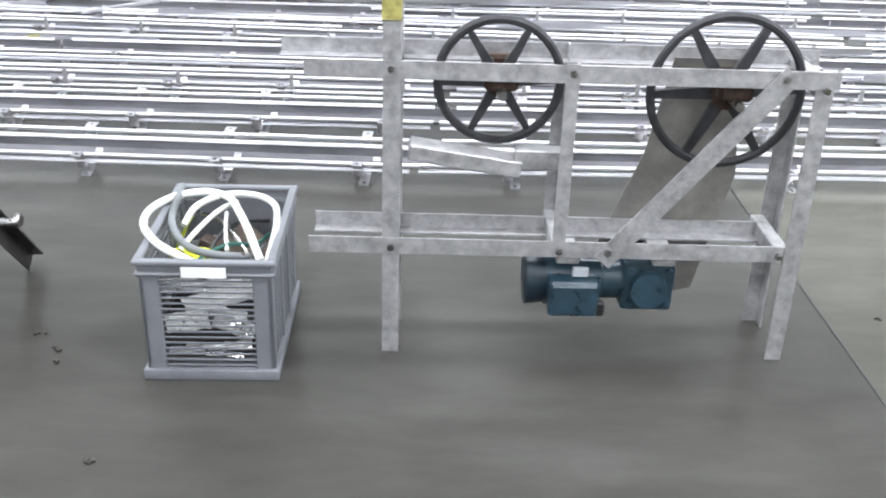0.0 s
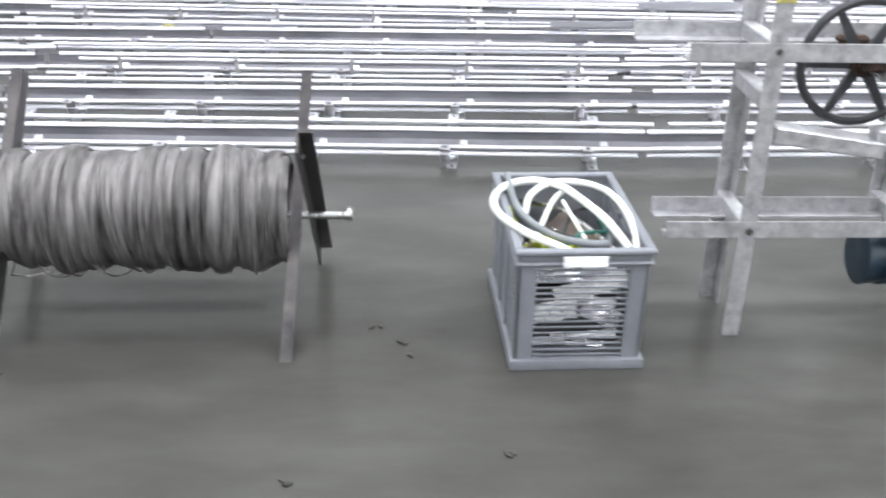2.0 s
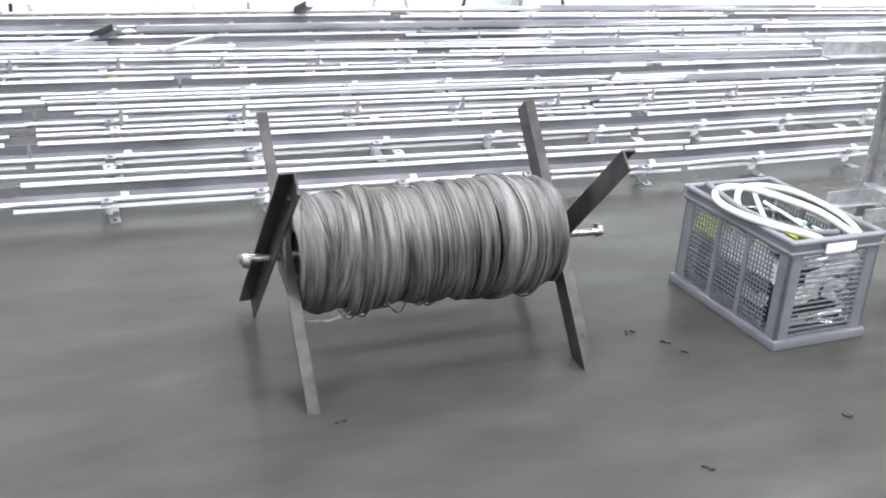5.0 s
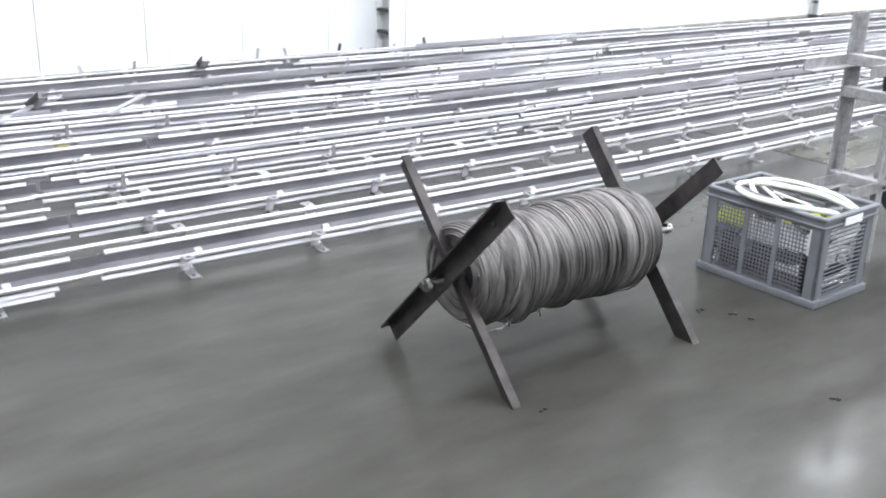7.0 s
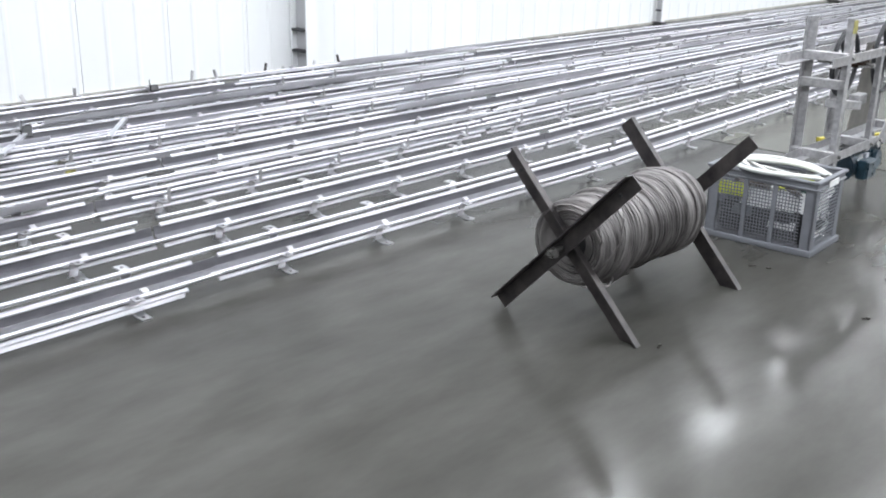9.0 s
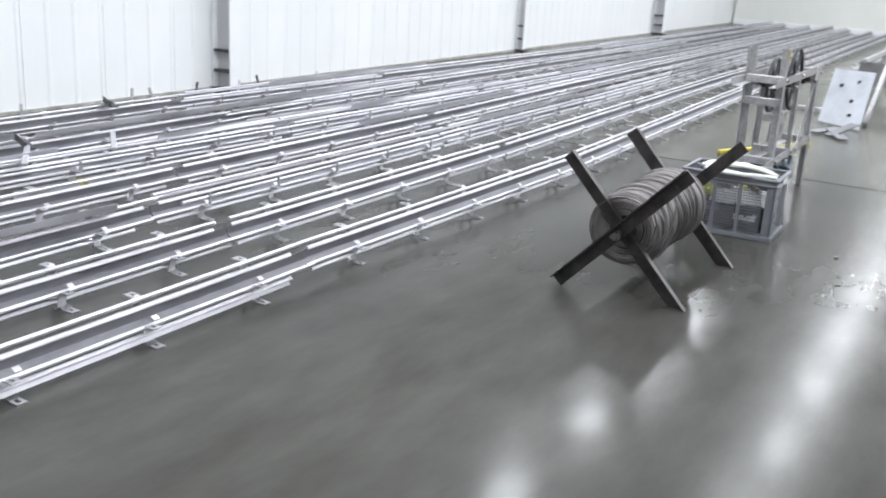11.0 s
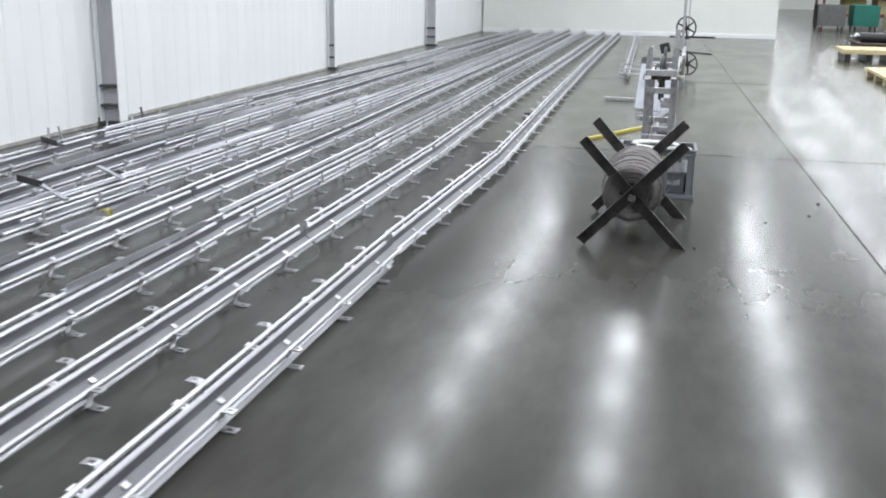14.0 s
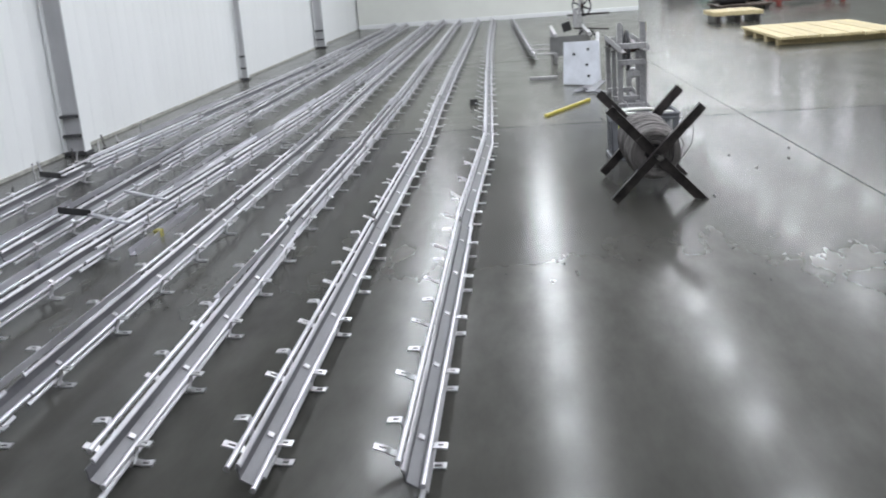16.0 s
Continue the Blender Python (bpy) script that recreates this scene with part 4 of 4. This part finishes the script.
# loose pieces on and between the rows
for a, b in (((-2.55, 7.03), (-2.92, 6.58)), ((-1.8, 7.04), (-2.2, 6.58))):
    bm = bmesh.new()
    between(bm, (*a, HIGH + 0.016), (*b, HIGH + 0.016), 0.036, 0.02, bevel=0.002)
    solid("cross_bar", bm, M_ALU, "short aluminium bar laid across two chute rows", "bar", group="bars across the rows")


def dark_bracket(a, b, label):
    """A black angle bracket: a plate with one upright leaf."""
    bm = bmesh.new()
    a, b = Vector(a), Vector(b)
    between(bm, a, b, 0.07, 0.008, bevel=0.001)
    up = Vector((0, 0, 0.022))
    side = (b - a).cross(Vector((0, 0, 1))).normalized() * 0.032
    between(bm, a + up + side, b + up + side, 0.008, 0.05, bevel=0.001)
    solid("dark_bracket", bm, M_BLACK, label, "bracket")


dark_bracket((-2.4, 7.3, HIGH + 0.008), (-2.56, 6.98, HIGH + 0.008), "black steel bracket resting on the rails")
dark_bracket((-0.82, 8.2, HIGH + 0.008), (-0.98, 7.93, HIGH + 0.008), "black steel bracket resting on the rails by the wall")
fb = thing("flat_bar", (0, 0, 0), "aluminium channel with a yellow mark lying between two chute rows", "bar")
bm = bmesh.new()
extrude(bm, [(-0.026, 0), (0.026, 0), (0.026, 0.05), (0.022, 0.05), (0.022, 0.004), (-0.022, 0.004), (-0.022, 0.05), (-0.026, 0.05)], (-3.02, 6.545, 0.001), (-1.68, 6.525, 0.001))
part("channel", bm, M_ALU, fb)
bm = bmesh.new()
between(bm, (-2.56, 6.538, 0.026), (-2.49, 6.537, 0.026), 0.056, 0.053)
part("tape", bm, M_YPAINT, fb, "worn yellow tape")

# timber and pallets near the opening
tp = thing("timber_stack", (8.9, -0.72, 0), "low stack of pale new timber boards on the floor", "timber stack")
for k in range(9):
    bm = bmesh.new()
    box(bm, (1.3 + 0.03 * (k % 3), -0.12 - 0.24 * k, 0.14 + 0.004 * (k % 2)), (3.1, 0.22, 0.05), bevel=0.004)
    part("board", bm, M_WOOD, tp)
for k in range(4):
    bm = bmesh.new()
    box(bm, (0.1 + 0.85 * k, -1.08, 0.057), (0.12, 2.1, 0.113), bevel=0.004)
    part("bearer", bm, M_WOOD, tp)
for (px, py) in ((15.6, -1.35),):
    pl = thing("pallet", (px, py, 0), "pale timber pallet on dark blocks", "pallet")
    for k in range(7):
        bm = bmesh.new()
        box(bm, (-0.55 + 0.19 * k, 0, 0.24), (0.16, 1.15, 0.1), bevel=0.006)
        part("board", bm, M_WOOD, pl)
    for s in (-1, 0, 1):
        bm = bmesh.new()
        box(bm, (0, s * 0.45, 0.095), (1.1, 0.12, 0.18), bevel=0.006)
        part("bearer", bm, M_IRON, pl)


def cart(at, mat, size, label, name="storage_bin"):
    c = thing(name, at, label, "bin")
    w, d, h = size
    bm = bmesh.new()
    for s in (-1, 1):
        box(bm, (s * (w / 2 - 0.02), 0, 0.18 + h / 2), (0.04, d, h), bevel=0.01)
        box(bm, (0, s * (d / 2 - 0.02), 0.18 + h / 2), (w - 0.08, 0.04, h), bevel=0.01)
    box(bm, (0, 0, 0.2), (w - 0.08, d - 0.08, 0.04))
    part("body", bm, mat, c)
    for sx in (-1, 1):
        for sy in (-1, 1):
            bm = bmesh.new()
            disc(bm, (sx * (w / 2 - 0.12), sy * (d / 2 - 0.1), 0.085), 0.085, 0.05, "y", 16)
            part("wheel", bm, M_BLACK, c)
    return c


cart((31.3, -2.5, 0), M_DARKPANEL, (1.3, 1.0, 0.75), "dark grey wheeled storage bin beyond the cross wall")
cart((31.7, -3.75, 0), M_TEAL, (1.3, 0.9, 0.75), "teal plastic wheeled storage bin beside a grey one")
cart((29.4, -4.6, 0), M_WOOD, (1.2, 0.9, 0.5), "cream wheeled storage bin near the teal one")
rk = thing("steel_rack", (34.5, -4.1, 0), "dull red steel rack holding timber and boxes", "rack")
for sx in (-1.2, 1.2):
    for sy in (-1.6, 1.6):
        bm = bmesh.new()
        box(bm, (sx, sy, 1.3), (0.09, 0.09, 2.6), bevel=0.006)
        part("upright", bm, M_RED, rk)
for z in (0.5, 1.2, 1.9):
    for sx in (-1.2, 1.2):
        bm = bmesh.new()
        box(bm, (sx, 0, z), (0.06, 3.11, 0.12), bevel=0.006)
        part("beam", bm, M_RED, rk)
    bm = bmesh.new()
    box(bm, (0, 0, z + 0.075), (2.34, 3.1, 0.03))
    part("shelf", bm, M_WOOD, rk)
for k, (yy, z, mt, nm) in enumerate(((-4.4, 0.59, M_WOOD, "pale timber box on the rack"), (-3.2, 0.59, M_YPAINT, "ochre box on the rack"), (-2.6, 1.29, M_WOOD, "pale timber box on the rack"), (-4.0, 1.29, M_RED, "dull red box on the rack"))):
    bm = bmesh.new()
    box(bm, (34.3, yy - 0.5, z + 0.25), (1.3, 0.8, 0.5), bevel=0.01)
    solid("box", bm, mt, nm, "box")

sk = thing("machine_skid", (20.6, -2.55, 0), "low dark machine parts lying on a skid", "skid")
for k in range(3):
    bm = bmesh.new()
    box(bm, (0, -0.6 + 0.6 * k, 0.06), (1.7, 0.14, 0.12), bevel=0.01)
    part("runner", bm, M_IRON, sk)
bm = bmesh.new()
box(bm, (0, 0, 0.15), (1.8, 1.5, 0.06), bevel=0.01)
part("deck", bm, M_BROWN, sk)
for k, (x, y, r, l) in enumerate(((-0.5, 0.3, 0.13, 0.7), (0.2, -0.35, 0.16, 0.6), (0.5, 0.4, 0.1, 0.5))):
    bm = bmesh.new()
    disc(bm, (x, y, 0.18 + r), r, l, "y", 18)
    disc(bm, (x, y, 0.18 + r), r * 0.45, l + 0.2, "y", 12)
    part("roller", bm, (M_BLACK, M_IRON, M_ROD)[k], sk, smooth=True)
cd = thing("steel_cradle", (21.4, -4.6, 0), "dull red low steel cradle beside the machine skid", "cradle")
for s_ in (-1, 1):
    bm = bmesh.new()
    box(bm, (s_ * 0.7, 0, 0.22), (0.12, 2.2, 0.16), bevel=0.01)
    part("beam", bm, M_RED, cd)
    for y in (-0.9, 0.9):
        bm = bmesh.new()
        box(bm, (s_ * 0.7, y, 0.07), (0.14, 0.14, 0.14), bevel=0.008)
        part("foot", bm, M_RED, cd)
bm = bmesh.new()
box(bm, (0, 0, 0.26), (1.28, 0.5, 0.3), bevel=0.03)
part("casting", bm, M_BLACK, cd)

# small dark crumbs on the slab
cr = random.Random(3)
for k, (x, y) in enumerate(((-1.09, 2.72), (-1.0, 2.62), (-0.99, 2.54), (-0.72, 2.05), (-1.3, 1.95), (-2.2, 2.45), (-0.55, 1.5), (-1.0, 1.62), (1.75, 2.95), (0.9, 5.0))):
    bm = bmesh.new()
    for j in range(3):
        box(bm, (x + cr.uniform(-0.015, 0.015), y + cr.uniform(-0.01, 0.01), 0.004), (cr.uniform(0.006, 0.02), cr.uniform(0.005, 0.012), 0.007), Matrix.Rotation(cr.uniform(0, 3), 4, "Z"), 0.001)
    solid("debris_crumb", bm, M_DEBRIS, "small dark crumb of debris on the floor", "debris", group="crumbs on the floor")

# dull far row and odd pieces beyond the machine
xx = 8.9
while xx < 20.5:
    ya, yb = np.interp((xx, xx + section_length(PITCH)), (8.9, 22.0), (3.58, 4.02))
    chute((xx, float(ya), 0), math.degrees(math.atan2(float(yb - ya), section_length(PITCH))), "dull aluminium chute section lying apart from the rows")
    xx += section_length(PITCH) + 0.03
bm = bmesh.new()
disc(bm, (3.64, 4.46, 0.035), 0.06, 0.07, "z", 16, 0.045)
solid("rubber_foot", bm, M_BLACK, "small black rubber foot lying on the floor", "rubber foot")

# scrap standing along the foot of the white wall
wr2 = random.Random(21)
for k in range(16):
    x, y = -3.6 + 0.42 * k + wr2.uniform(-0.15, 0.15), wr2.uniform(8.55, 8.9)
    hgt = wr2.uniform(0.06, 0.2)
    bm = bmesh.new()
    between(bm, (x, y, 0.0), (x + wr2.uniform(-0.06, 0.06), y + wr2.uniform(-0.02, 0.05), hgt), 0.03, 0.006, (0, 1, 0.1))
    box(bm, (x, y, 0.004), (0.07, 0.05, 0.008))
    solid("scrap_bracket", bm, (M_TAB, M_IRON, M_GALV)[k % 3], ("zinc", "dark steel", "galvanised")[k % 3] + " bracket standing on the floor by the white wall", "bracket", group="brackets along the wall")
for k in range(14):
    x, y = wr2.uniform(-4.5, 3.0), wr2.choice((6.38, 7.0, 7.65, 8.5)) + wr2.uniform(-0.05, 0.05)
    bm = bmesh.new()
    L, rz = wr2.uniform(0.06, 0.11), wr2.uniform(60, 120)
    m = Matrix.Rotation(radians(rz), 4, "Z")
    box(bm, (0, 0, 0.004), (L, 0.045, 0.006), None, 0.001)
    box(bm, (L / 2, 0, 0.02), (0.005, 0.045, 0.032))
    ob = solid("loose_bracket", bm, M_TAB, "loose zinc bracket lying between the chute rows", "bracket", group="loose brackets on the floor")
    ob.matrix_basis = Matrix.Translation((x, y, 0)) @ m

# loose profiles laid on and between the farther rows
L_MESH = []
for length in (1.4, 2.2, 3.0):
    bm = bmesh.new()
    extrude(bm, [(-0.02, 0), (0.02, 0), (0.02, 0.004), (-0.016, 0.004), (-0.016, 0.035), (-0.02, 0.035)], (0, 0, 0), (length, 0, 0))
    L_MESH.append(finish("loose_profile", bm, M_ALU))
lp = random.Random(33)
for k in range(50):
    deck = k % 2
    r = lp.choice((2, 3, 4, 4, 5, 6)) if deck else lp.choice((4, 5, 6))
    x = lp.uniform(-6.5, 9.0)
    y = float(np.interp(x, STATIONS, ROWS_Y[r][1]))
    y += lp.uniform(0.02, 0.036) if deck else lp.choice((-0.2, 0.2, 0.26))
    ob = tagged(new("loose_profile", L_MESH[k % 3]), "loose aluminium angle profile resting on a chute row" if deck else "loose aluminium angle profile lying between the chute rows", "profile", "loose profiles")
    ob.matrix_basis = pose(x, y, (HIGH + 0.0045) if deck else 0.001, 0, 0, lp.uniform(-1.5, 1.5))
